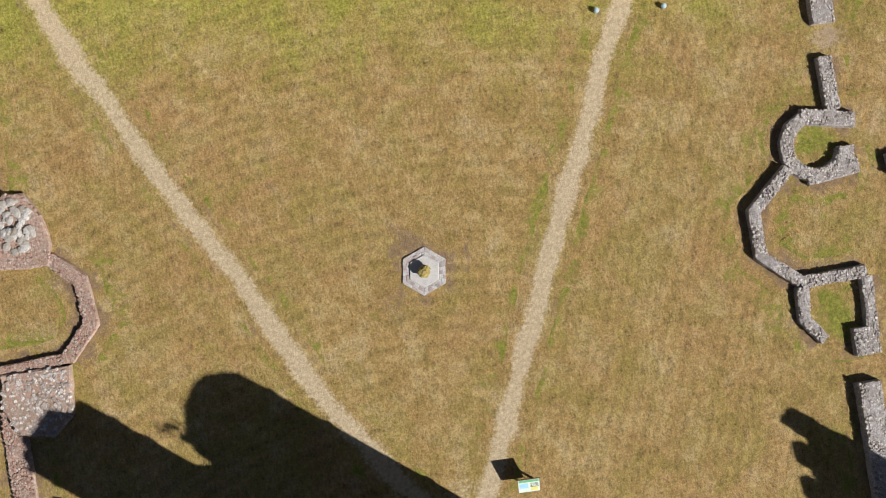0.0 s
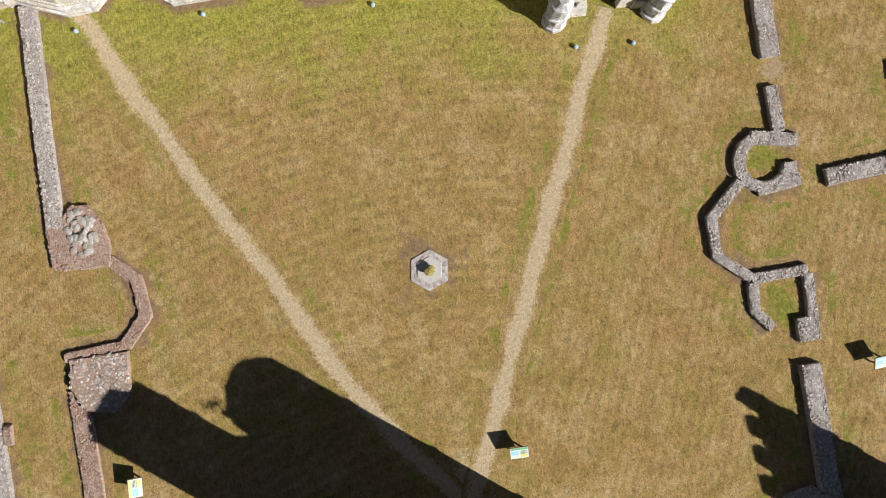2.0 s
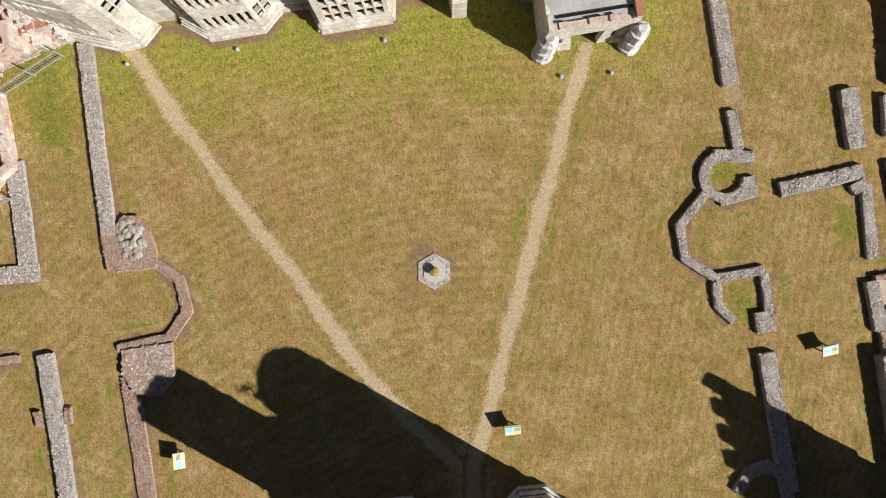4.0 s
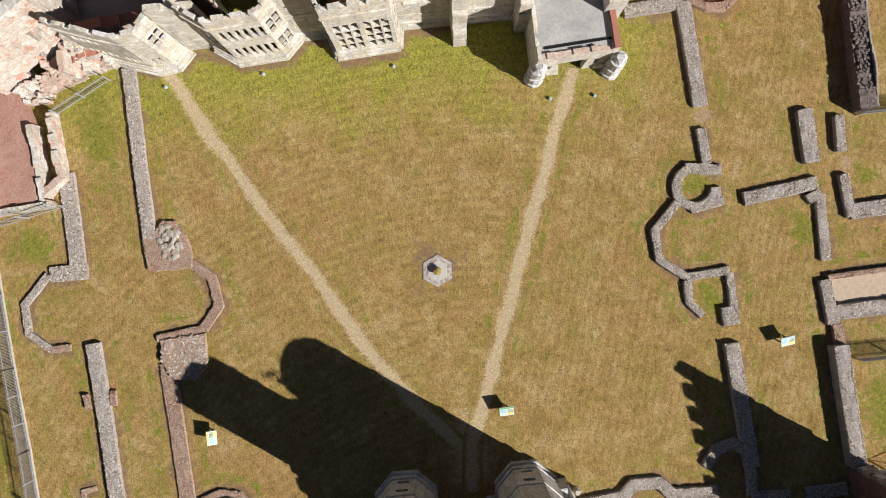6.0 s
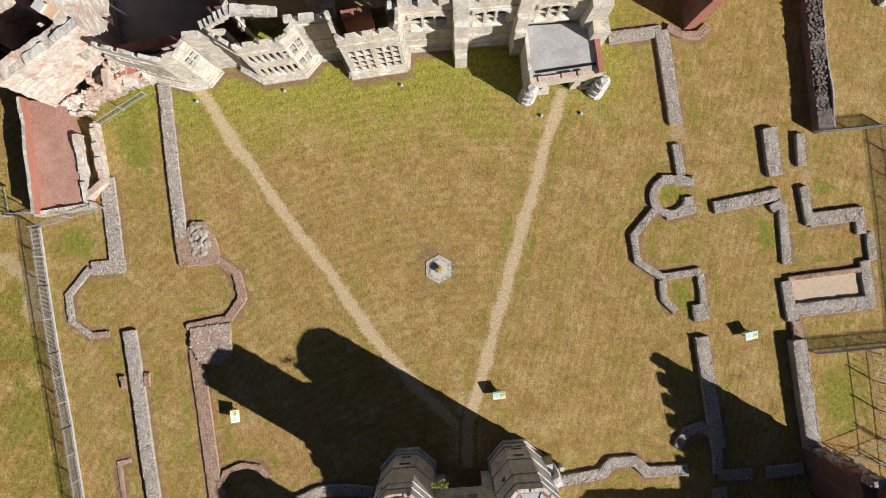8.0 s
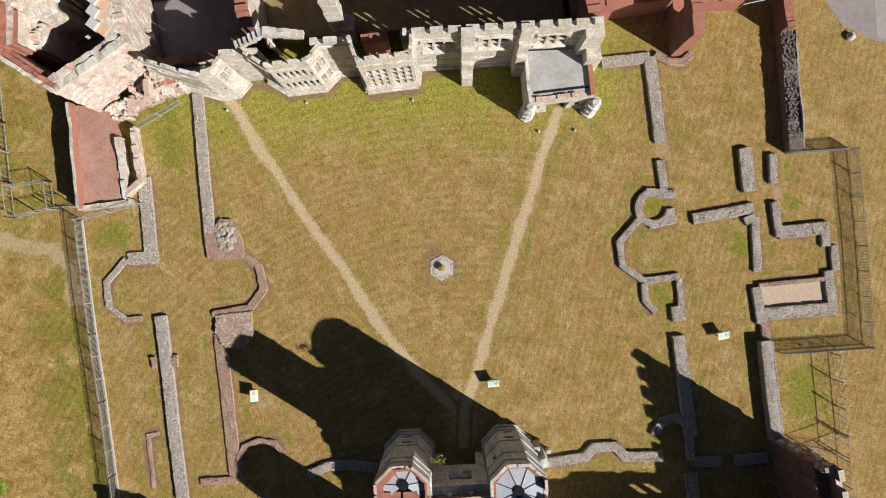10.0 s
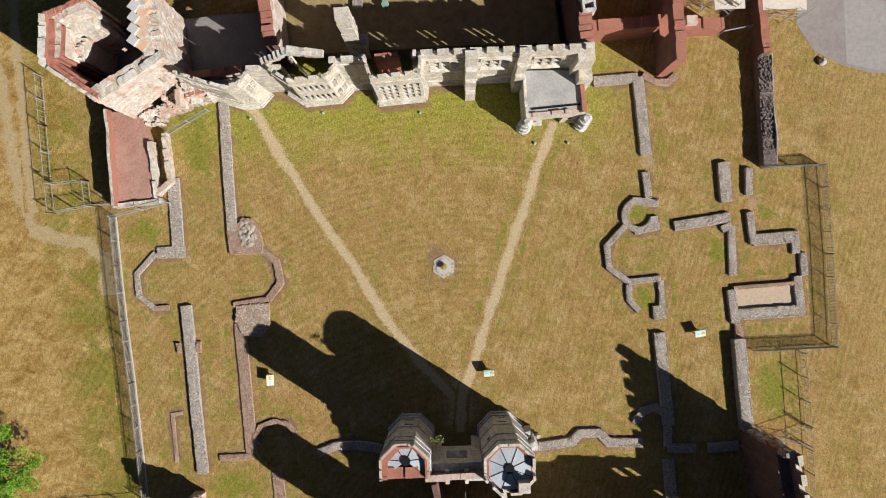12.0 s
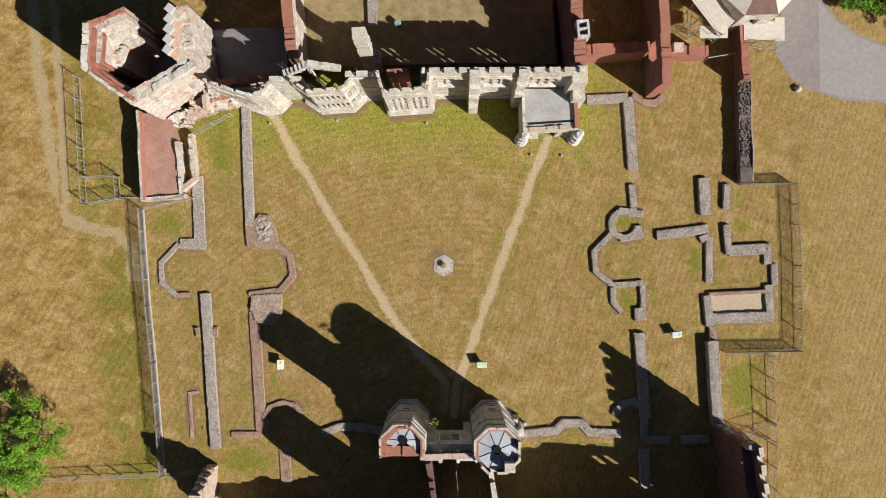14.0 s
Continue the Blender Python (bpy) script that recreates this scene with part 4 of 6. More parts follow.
def oriel(name, pts, fronts, top, label, depth_back):
    """A projecting bay from its plan points, with the lights of each face."""
    root = part(name, bmesh.new(), ASHLAR, hall, label)
    for k, (a, b) in enumerate(zip(pts, pts[1:])):
        length = math.dist(a, b)
        bm = bmesh.new()
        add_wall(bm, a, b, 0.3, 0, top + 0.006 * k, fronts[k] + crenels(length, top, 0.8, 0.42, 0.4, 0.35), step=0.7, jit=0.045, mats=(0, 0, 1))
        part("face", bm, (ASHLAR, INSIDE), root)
        d = (Vector(b) - Vector(a)).normalized()
        n = Vector((d.y, -d.x))
        for z, far, h in ((0.0, 0.36, 0.35), (0.35, 0.22, 0.4), (1.1, 0.12, 0.2), (top * 0.82, 0.10, 0.2)):
            bm = bmesh.new()
            add_wall(bm, tuple(Vector(a) + n * far - d * far * 0.4), tuple(Vector(b) + n * far + d * far * 0.4), far + 0.04, z, z + h + 0.004 * k, jit=0.012)
            part("plinth" if z == 0 else "moulding", bm, ASHLAR, root)


o2 = [(-5.96, 18.56), (-5.49, 16.54), (-0.9, 16.48), (-0.58, 18.05)]
oriel("oriel", o2, [lights(0.35, 1.7, 2, 4, 0.5, 1.25), lights(0.42, 1.5, 3, 4, 0.50, 1.35, 0.13) + lights(2.55, 1.5, 3, 4, 0.50, 1.35, 0.13), lights(0.35, 1.7, 2, 4, 0.45, 1.25)], 11.2, "square cream stone oriel with tall mullioned windows", 2)
o1 = [(-14.58, 18.63), (-13.02, 17.35), (-9.51, 17.32), (-8.34, 18.31)]
oriel("oriel", o1, [lights(0.6, 1.6, 2, 4, 0.5, 1.2), lights(0.25, 1.5, 6, 1, 0.42, 2.2, 0.12) + lights(0.25, 5.4, 6, 1, 0.42, 2.2, 0.12), lights(0.25, 1.5, 2, 2, 0.48, 1.05) + lights(0.25, 5.4, 2, 2, 0.48, 1.05)], 10.3, "canted cream stone oriel with two rows of lights", 2)
ba = [(-23.58, 19.63), (-20.99, 18.45), (-19.25, 17.74), (-17.77, 17.81), (-16.67, 18.8)]
oriel("oriel", ba, [lights(0.5, 2.4, 5, 1, 0.36, 0.9, 0.12) + lights(0.7, 5.6, 4, 1, 0.4, 0.9, 0.12), lights(0.3, 2.0, 4, 1, 0.32, 1.3), lights(0.25, 2.0, 3, 1, 0.34, 1.3), lights(0.3, 5.0, 2, 2, 0.45, 0.9)], 9.2, "broken canted stone bay with rows of small lights", 2)

for px_a, px_b, tops in (((3.25, 17.75), (4.1, 15.6), ((11.5, 0.35), (9.0, 0.62), (6.0, 0.8), (3.0, 1.0))), ((8.05, 17.4), (8.75, 15.85), ((11.6, 0.4), (8.6, 0.65), (6.0, 0.85), (4.0, 1.0)))):
    bm = bmesh.new()
    w, far = abs(px_b[0] - px_a[0]) + 0.25, px_a[1] - px_b[1]
    for k, (top, frac) in enumerate(tops):
        add_box(bm, (px_a[0] + w / 2, px_a[1] + 0.15 - far * frac / 2, top / 2), (w - 0.03 * k, far * frac, top), -4.5, 0.03)
    part("buttress", bm, ASHLAR, hall, "stepped stone buttress")

# walls behind the front
def tall_wall(name, a, b, thick, top, label, depth, seed, holes=(), mats=(BRICK, CAP_PINK, INSIDE), slope=0.0):
    bm = bmesh.new()
    length = math.dist(a, b)
    add_wall(bm, a, b, thick, 0, top, list(holes) + ragged(length, top, depth, seed, slope=slope), jit=0.05, mats=(0, 1, 2))
    return part(name, bm, mats, hall, label)


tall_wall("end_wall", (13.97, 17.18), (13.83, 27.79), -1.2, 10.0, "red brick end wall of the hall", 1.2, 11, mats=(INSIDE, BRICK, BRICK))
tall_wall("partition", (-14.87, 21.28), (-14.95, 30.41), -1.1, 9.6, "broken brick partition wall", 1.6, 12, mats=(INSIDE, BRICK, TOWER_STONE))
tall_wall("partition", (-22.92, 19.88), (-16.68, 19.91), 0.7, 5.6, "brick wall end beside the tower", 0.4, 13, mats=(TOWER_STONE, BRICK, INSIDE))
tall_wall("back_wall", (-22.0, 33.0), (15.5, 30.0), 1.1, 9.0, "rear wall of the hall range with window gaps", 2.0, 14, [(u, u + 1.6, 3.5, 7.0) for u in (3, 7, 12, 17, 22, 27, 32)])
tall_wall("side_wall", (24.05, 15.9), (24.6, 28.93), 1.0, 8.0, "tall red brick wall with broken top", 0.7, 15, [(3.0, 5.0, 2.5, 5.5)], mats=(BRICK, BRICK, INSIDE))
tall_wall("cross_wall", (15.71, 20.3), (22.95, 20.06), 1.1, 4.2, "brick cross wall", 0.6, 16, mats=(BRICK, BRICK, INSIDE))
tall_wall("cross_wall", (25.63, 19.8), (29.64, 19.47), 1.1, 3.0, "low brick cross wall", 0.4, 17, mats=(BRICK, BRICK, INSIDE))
pier = part("pier", bmesh.new(), ASHLAR, hall, "tall pale broken stone pier")
for k in range(9):
    bm = bmesh.new()
    add_box(bm, (-7.07 - 0.05 * (k % 2), 22.03, 0.72 + 1.44 * k), (1.45 - 0.02 * k, 1.3 - 0.03 * k, 1.46), -4 + 2 * (k % 3), 0.06)
    part("pier_block", bm, ASHLAR, pier)
bm = bmesh.new()
add_box(bm, (-6.77, 22.03, 2.0), (1.9, 1.5, 4.0), -4, 0.10)
part("pier_foot", bm, ASHLAR, pier)
bm = bmesh.new()
add_prism(bm, [(-24.3, 27.03), (-20.65, 27.04), (-16.52, 26.82), (-16.28, 23.47), (-16.32, 21.34), (-18.83, 21.36), (-24, 21.16), (-24.92, 22.3)], -0.05, 1.6)
part("floor", bm, TERRACE, hall, "smooth grey raised floor of a roofless room")
bm = bmesh.new()
add_prism(bm, [(-14.62, 22.62), (-12.95, 22.49), (-13, 21.87), (3.48, 20.87), (13.2, 20.0), (13.2, 32.4), (-13.97, 34.91)], -0.05, 2.4)
part("floor", bm, DRY_TURF, hall, "raised floor of dry worn turf inside the hall")
bm = bmesh.new()
fa, fb = (-5.96, 25.64), (-5.68, 32.18)
add_wall(bm, fa, fb, 1.0, 2.3, 2.85, ragged(math.dist(fa, fb), 2.85, 0.2, 18), jit=0.07, mats=(0, 0, 0))
part("footing", bm, FLINT, hall, "low flint footing on the hall floor")

# flue block on the end wall, brick ledge behind the oriel, cap block on the cross wall
flue = part("flue_block", bmesh.new(), ASHLAR, hall, "pale square stone flue block with two openings")
FX, FY = 14.8, 21.3
for dx, dy, w, g in ((-0.5, 0, 0.22, 1.7), (0.5, 0, 0.22, 1.7), (0, -0.74, 0.78, 0.22), (0, 0.74, 0.78, 0.22), (0, 0, 0.78, 0.2)):
    bm = bmesh.new()
    add_box(bm, (FX + dx, FY + dy, 9.7), (w, g, 1.9), 0, 0.03)
    part("flue_side", bm, GREY_ASHLAR, flue)
bm = bmesh.new()
add_wall(bm, (-5.0, 18.75), (-2.8, 18.7), 0.6, 0.8, 8.9, ragged(2.2, 8.9, 0.3, 19), step=0.5, jit=0.05)
part("brick_ledge", bm, BRICK, hall, "broken red brick wall end behind the oriel")
bm = bmesh.new()
add_box(bm, (26.35, 20.55, 1.6), (1.05, 0.9, 3.3), -4, 0.04)
part("cap_block", bm, TOWER_STONE, hall, "pale square block on the low cross wall")
bm = bmesh.new()
add_lathe(bm, -3.71, 25.65, [(0.32, 2.38), (0.34, 2.9), (0.38, 3.2), (0.38, 3.28), (0.30, 3.3)], 12)
thing("litter_bin", bm, BIN_GREEN, "small round green bin on the hall floor", "bin")

# ---------------------------------------------------------------- porch
porch = tagged(empty("porch", 11.4, 14), "flat-roofed stone entrance porch against the hall", "porch")
PA, PB, PC, PD = (8.68, 12.47), (14.6, 12.4), (14.65, 15.95), (8.86, 16.6)
d = (Vector(PB) - Vector(PA)).normalized()
pl = math.dist(PA, PB)
for name, a, b, top, holes, mats in (
    ("front_wall", PA, PB, 5.0, [(pl / 2 - 1.25, pl / 2 + 0.95, -1, 3.0), (0.9, 1.3, 1.5, 2.6), (pl - 1.4, pl - 1.0, 1.5, 2.6)] + ragged(pl, 5.0, 0.35, 21), (ASHLAR, CAP_PINK, BRICK)),
    ("side_wall", PB, PC, 5.1, [], (ASHLAR, BRICK, BRICK)),
    ("side_wall", PD, PA, 5.05, ragged(3.2, 5.05, 0.3, 22), (ASHLAR, ASHLAR, ASHLAR)),
):
    bm = bmesh.new()
    add_wall(bm, a, b, 0.28 if a is PD else 0.42, 0, top, holes, jit=0.04, mats=(0, 1, 2))
    part(name, bm, mats, porch)
bm = bmesh.new()
add_prism(bm, [(8.9, 12.85), (14.25, 12.85), (14.3, 16.6), (9.1, 17.1)], 4.5, 4.72, 0, 0.0, 0.02)
part("roof", bm, FLAT_ROOF, porch, "pale grey felt roof")
bm = bmesh.new()
add_wall(bm, tuple(Vector(PA) + Vector((0.6, 0.75))), tuple(Vector(PB) + Vector((-0.5, 0.75))), 0.16, 4.7, 4.82, jit=0.0)
part("roof_edge", bm, DARK_METAL, porch, "dark flashing strip")
for at in ((8.86, 12.11), (14.74, 11.75)):
    bm = bmesh.new()
    add_lathe(bm, at[0], at[1] + 0.2, [(0.78, -0.05), (0.74, 0.4), (0.62, 0.45), (0.6, 1.0), (0.59, 1.6), (0.68, 1.65), (0.68, 1.78), (0.58, 1.84), (0.56, 2.5), (0.55, 3.2), (0.65, 3.25), (0.63, 3.4), (0.48, 3.45), (0.28, 3.9)], 10)
    for v in bm.verts:
        v.co += rough_vec(v.co, 0.09, 2.6)
    part("corner_turret", bm, GREY_ASHLAR, porch, "weathered octagonal corner buttress")
for k, at in enumerate(((10.34, 12.3), (13.94, 12.07))):
    bm = bmesh.new()
    add_box(bm, (at[0], at[1] + 0.45, 0.5), (1.0, 0.7, 1.1), -4.5, 0.12, taper=0.8)
    part("bench_block", bm, ASHLAR, porch, "broken stone seat beside the doorway")
bm = bmesh.new()
pc = (14.27, 16.82)
add_box(bm, (pc[0], pc[1] + 0.2, 4.9), (1.8, 2.0, 9.8), -4.5, 0.10, taper=0.85)
add_box(bm, (pc[0] + 0.3, pc[1] - 1.1, 3.3), (1.4, 1.4, 6.6), -4.5, 0.10, taper=0.9)
part("corner_pier", bm, ASHLAR, hall, "broken stone corner pier beside the porch roof")


# ---------------------------------------------------------------- polygonal tower
def rubble(name, corners, nx, ny, rough, mat, root, seed, label=""):
    """Broken masonry between four corners (x, y, height): uneven blocks standing column by column."""
    rnd = random.Random(seed)
    p00, p10, p11, p01 = (Vector(c) for c in corners)
    bm = bmesh.new()
    for i in range(nx):
        for j in range(ny):
            u, v = (i + 0.5) / nx, (j + 0.5) / ny
            q = p00.lerp(p10, u).lerp(p01.lerp(p11, u), v)
            h = max(0.12, q.z + rnd.uniform(-rough, rough))
            w = (p10 - p00).xy.length / nx * rnd.uniform(1.0, 1.5)
            g = (p01 - p00).xy.length / ny * rnd.uniform(1.0, 1.5)
            way = (p10 - p00).xy
            add_box(bm, (q.x, q.y, h / 2), (w, g, h), math.degrees(math.atan2(way.y, way.x)) + rnd.uniform(-14, 14), 0.12, taper=0.9)
    return part(name, bm, mat, root, label)


TB, TSW, TSE, TNE, TN, TA = (-35.2, 21.6), (-30.6, 17.66), (-24.0, 20.95), (-24.3, 27.2), (-30.4, 27.3), (-34.6, 26.0)
tower = tagged(empty("kitchen_tower", -29.5, 22.5), "tall roofless polygonal kitchen tower of patched stone and brick", "tower")
# each side: its leaves from the outside inwards, as depth from, depth to, height, raggedness, top, outer and inner material
SIDES = (
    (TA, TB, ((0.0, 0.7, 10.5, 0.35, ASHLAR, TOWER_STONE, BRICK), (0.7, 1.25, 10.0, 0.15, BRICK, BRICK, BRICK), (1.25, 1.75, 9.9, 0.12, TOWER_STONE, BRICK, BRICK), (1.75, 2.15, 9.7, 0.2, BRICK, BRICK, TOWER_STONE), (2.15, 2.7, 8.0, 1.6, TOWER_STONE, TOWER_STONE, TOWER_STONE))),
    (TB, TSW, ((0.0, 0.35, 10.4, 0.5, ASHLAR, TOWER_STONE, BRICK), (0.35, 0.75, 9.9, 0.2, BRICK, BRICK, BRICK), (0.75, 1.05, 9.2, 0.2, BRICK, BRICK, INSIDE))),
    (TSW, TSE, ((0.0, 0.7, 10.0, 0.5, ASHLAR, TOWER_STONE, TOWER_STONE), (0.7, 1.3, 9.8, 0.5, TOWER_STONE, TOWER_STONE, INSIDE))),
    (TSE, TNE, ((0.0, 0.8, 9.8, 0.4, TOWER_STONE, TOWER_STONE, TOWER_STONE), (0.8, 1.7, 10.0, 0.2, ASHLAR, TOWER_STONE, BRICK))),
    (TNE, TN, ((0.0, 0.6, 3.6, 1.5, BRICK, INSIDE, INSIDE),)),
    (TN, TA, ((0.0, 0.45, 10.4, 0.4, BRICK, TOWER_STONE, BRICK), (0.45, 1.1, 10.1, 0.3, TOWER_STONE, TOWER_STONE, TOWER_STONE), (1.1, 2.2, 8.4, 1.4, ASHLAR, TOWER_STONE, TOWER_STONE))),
)
GAPS = {1: ((2.4, 3.2, 4.0, 6.0),), 2: ((5.2, 6.1, 4.6, 6.4), (1.6, 2.0, 6.8, 7.4), (2.4, 3.6, 0.0, 2.2), (4.2, 4.6, 2.4, 3.2)), 3: ((2.2, 3.0, 2.6, 5.0), (4.4, 5.0, 6.0, 7.2)), 5: ((0.8, 1.6, 5.6, 7.6), (2.2, 3.0, 5.6, 7.6))}
for k, (a, b, leaves_in) in enumerate(SIDES):
    side = part("wall_side", bmesh.new(), TOWER_STONE, tower)
    d = (Vector(b) - Vector(a)).normalized()
    n = Vector((-d.y, d.x))
    length = math.dist(a, b)
    for m, (s0, s1, top, depth, cap, outer, inner) in enumerate(leaves_in):
        bm = bmesh.new()
        p, q = Vector(a) + n * s0 + d * s0 * 0.5, Vector(b) + n * s0 - d * s0 * 0.5
        gaps = [(g[0] - s0 * 0.5, g[1] - s0 * 0.5, g[2], g[3]) for g in GAPS.get(k, ())]
        add_wall(bm, tuple(p), tuple(q), s1 - s0 - 0.004, 0, top + 0.009 * k, gaps + ragged((q - p).length, top, depth, 40 + 7 * k + m, 0.5), step=0.5, jit=0.10, mats=(0, 1, 2))
        part("leaf", bm, (outer, cap, inner), side)
bm = bmesh.new()
add_prism(bm, [(-34.2, 22.0), (-30.6, 18.9), (-25.2, 21.6), (-25.4, 26.4), (-30.2, 26.6), (-33.8, 25.3)], -0.02, 0.06)
part("floor", bm, TERRACE, tower, "dark earth floor")
for k in range(5):
    x, y = -25.95 - 0.13 * k, 26.86 - 1.025 * k
    bm = bmesh.new()
    add_box(bm, (x, y, 9.75), (0.82, 0.82, 0.9), 47, 0.02)
    part("corbel_block", bm, PALE_BLOCK, tower, "pale square stone block on the wall head")
    bm = bmesh.new()
    add_box(bm, (x + 0.66, y - 0.42, 8.9), (0.98, 0.98, 2.0), 45, 0.02)
    part("corbel_brick", bm, ORANGE, tower, "orange brick backing of a corbel")
rubble("broken_masonry", ((-30.4, 17.0, 0.6), (-28.0, 16.6, 0.5), (-26.6, 18.9, 1.6), (-29.6, 17.9, 1.8)), 7, 5, 0.45, TOWER_STONE, tower, 3, "collapsed patched stone and brick at the tower foot")
rubble("broken_masonry", ((-28.2, 17.4, 0.7), (-25.0, 18.2, 0.6), (-24.4, 20.3, 2.6), (-27.0, 19.2, 2.4)), 8, 6, 0.5, CAP_PINK, tower, 5)
rubble("broken_masonry", ((-25.4, 18.4, 0.8), (-22.2, 18.7, 1.0), (-22.6, 20.4, 3.2), (-24.4, 20.4, 4.2)), 8, 6, 0.6, TOWER_STONE, tower, 7)
for a, b, th, top, mat in (((-26.9, 18.7), (-22.3, 19.2), 0.5, 2.6, BRICK), ((-25.1, 18.0), (-24.9, 20.6), 0.45, 3.4, CAP_PINK), ((-23.9, 20.9), (-22.4, 19.4), 0.5, 4.4, BRICK)):
    bm = bmesh.new()
    add_wall(bm, a, b, th, 0, top, ragged(math.dist(a, b), top, 0.8, int(top * 9)), step=0.5, jit=0.08, mats=(0, 1, 0))
    part("stub_wall", bm, (TOWER_STONE, mat), tower, "broken stub wall against the tower")

# ---------------------------------------------------------------- brick-floored room beside the tower
room = tagged(empty("brick_room", *(-31.3, 13.48)), "roofless room with a weedy red brick floor", "ruin")
bm = bmesh.new()
add_prism(bm, [(-33.63, 9.36), (-29.85, 9.18), (-29.16, 14.86), (-29.93, 18.07), (-33.17, 18.66)], -0.05, 1.2, 0, 0.03)
part("floor", bm, RED_FLOOR, room)
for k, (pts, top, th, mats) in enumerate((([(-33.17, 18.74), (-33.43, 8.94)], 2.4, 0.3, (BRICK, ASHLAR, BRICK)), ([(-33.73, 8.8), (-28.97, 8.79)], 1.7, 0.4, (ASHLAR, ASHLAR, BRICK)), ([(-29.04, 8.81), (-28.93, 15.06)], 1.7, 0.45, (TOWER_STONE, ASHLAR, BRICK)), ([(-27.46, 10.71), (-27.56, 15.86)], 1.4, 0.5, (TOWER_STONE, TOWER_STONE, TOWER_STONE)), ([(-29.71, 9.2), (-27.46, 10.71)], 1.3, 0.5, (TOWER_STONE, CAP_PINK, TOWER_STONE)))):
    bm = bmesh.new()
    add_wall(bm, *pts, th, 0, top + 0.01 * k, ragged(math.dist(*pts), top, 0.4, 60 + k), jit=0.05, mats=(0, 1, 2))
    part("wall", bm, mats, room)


# ---------------------------------------------------------------- gatehouse
gate = tagged(empty("gatehouse", -1.8, -22), "tall grey stone gatehouse with octagonal corner turrets", "gatehouse")


def turret(cx, cy, top, ruined, roofed, half=False, turn=-4.5):
    r = 2.2 / math.cos(radians(22.5))
    pts = [(cx + r * math.cos(radians(turn + 22.5 + 45 * k)), cy + r * math.sin(radians(turn + 22.5 + 45 * k))) for k in range(8)]
    root = part("turret", bmesh.new(), GREY_ASHLAR, gate, "octagonal stone turret with moulded bands")
    for k in range(8):
        if half and k in (4, 5, 6):
            continue
        a, b = pts[k], pts[(k + 1) % 8]
        length = math.dist(a, b)
        slits = [(length / 2 - 0.42, length / 2 + 0.42, z, z + 0.55) for z in (2.2, 4.2)] if k == 1 else [(length / 2 - 0.2, length / 2 + 0.2, 8.2, 9.4)] if k in (2, 5) else []
        drop = ragged(length, top, 0.3, int(cx * 7) + k, 0.4) if ruined or k in (0, 1, 2, 3) else crenels(length, top, 0.55, 0.6, 0.95, 0.3)
        bm = bmesh.new()
        add_wall(bm, a, b, 0.24, 0, top + 0.007 * k, slits + drop, jit=0.03, mats=(0, 1, 2))
        part("face", bm, (GREY_ASHLAR, CAP_PINK if ruined else ASHLAR, BRICK), root)
        bm = bmesh.new()
        inward = (Vector((cx, cy)) - (Vector(a) + Vector(b)) / 2).normalized() * 0.25
        add_wall(bm, tuple(Vector(a) + inward), tuple(Vector(b) + inward), 0.45 if ruined and k in (2, 3) else 0.18, top - 1.6, top - (0.12 if ruined else 0.35 if k < 4 else 0.9) + 0.006 * k, ragged(length, top - (0.12 if ruined else 0.35 if k < 4 else 0.9), 0.12, int(cx * 5) + k, 0.3), jit=0.02)
        part("brick_lining", bm, BRICK, root, "red brick lining of the parapet")
        for z in (0.0, 1.6, 5.6, 9.6, top - 1.5):
            d = (Vector(b) - Vector(a)).normalized()
            n = Vector((d.y, -d.x))
            far = 0.16 if z == 0 else 0.09
            bm = bmesh.new()
            add_wall(bm, tuple(Vector(a) + n * far - d * far * 0.4), tuple(Vector(b) + n * far + d * far * 0.4), far + 0.03, z, z + (0.7 if z == 0 else 0.2) + 0.004 * k, jit=0.006)
            part("band", bm, GREY_ASHLAR, root)
    if half:
        bm = bmesh.new()
        add_wall(bm, pts[4], pts[7], 1.0, 0, top - 0.5, ragged(math.dist(pts[4], pts[7]), top - 0.5, 0.4, 9), jit=0.03, mats=(0, 1, 0))
        part("back_wall", bm, (INSIDE, BRICK), root, "red brick back wall of the halved turret")
    if roofed is not None:
        lvl = top - 0.55 if roofed else top - 0.7
        inner = [(cx + (r - 0.4) * math.cos(radians(turn + 22.5 + 45 * k)), cy + (r - 0.4) * math.sin(radians(turn + 22.5 + 45 * k))) for k in range(8)]
        hub_z = lvl + 0.22
        hx, hy = (cx, cy) if roofed else (cx + 0.15, cy + 0.6)
        for k in range(8):
            if not roofed and k in (4, 5, 6):
                continue
            a, b = inner[k], inner[(k + 1) % 8]
            bm = bmesh.new()
            low = [bm.verts.new((*a, lvl)), bm.verts.new((*b, lvl))]
            under = [bm.verts.new((*a, lvl - 0.12)), bm.verts.new((*b, lvl - 0.12)), bm.verts.new((hx, hy, hub_z - 0.12))]
            tip = bm.verts.new((hx, hy, hub_z))
            bm.faces.new((low[0], low[1], tip))
            bm.faces.new((under[1], under[0], under[2]))
            bm.faces.new((low[1], low[0], under[0], under[1]))
            bm.faces.new((low[0], tip, under[2], under[0]))
            bm.faces.new((tip, low[1], under[1], under[2]))
            part("lead_panel", bm, LEAD, root)
            bm = bmesh.new()
            add_bar(bm, (*a, lvl + 0.02), (hx, hy, hub_z + 0.03), 0.05)
            part("roll", bm, DARK_METAL, root)
        bm = bmesh.new()
        made = bmesh.ops.create_cone(bm, cap_ends=True, segments=10, radius1=0.42, radius2=0.42, depth=0.1)
        bmesh.ops.translate(bm, verts=made["verts"], vec=(hx, hy, hub_z + 0.03))
        part("hub", bm, DARK_METAL, root, "black round roof hatch")
    return root


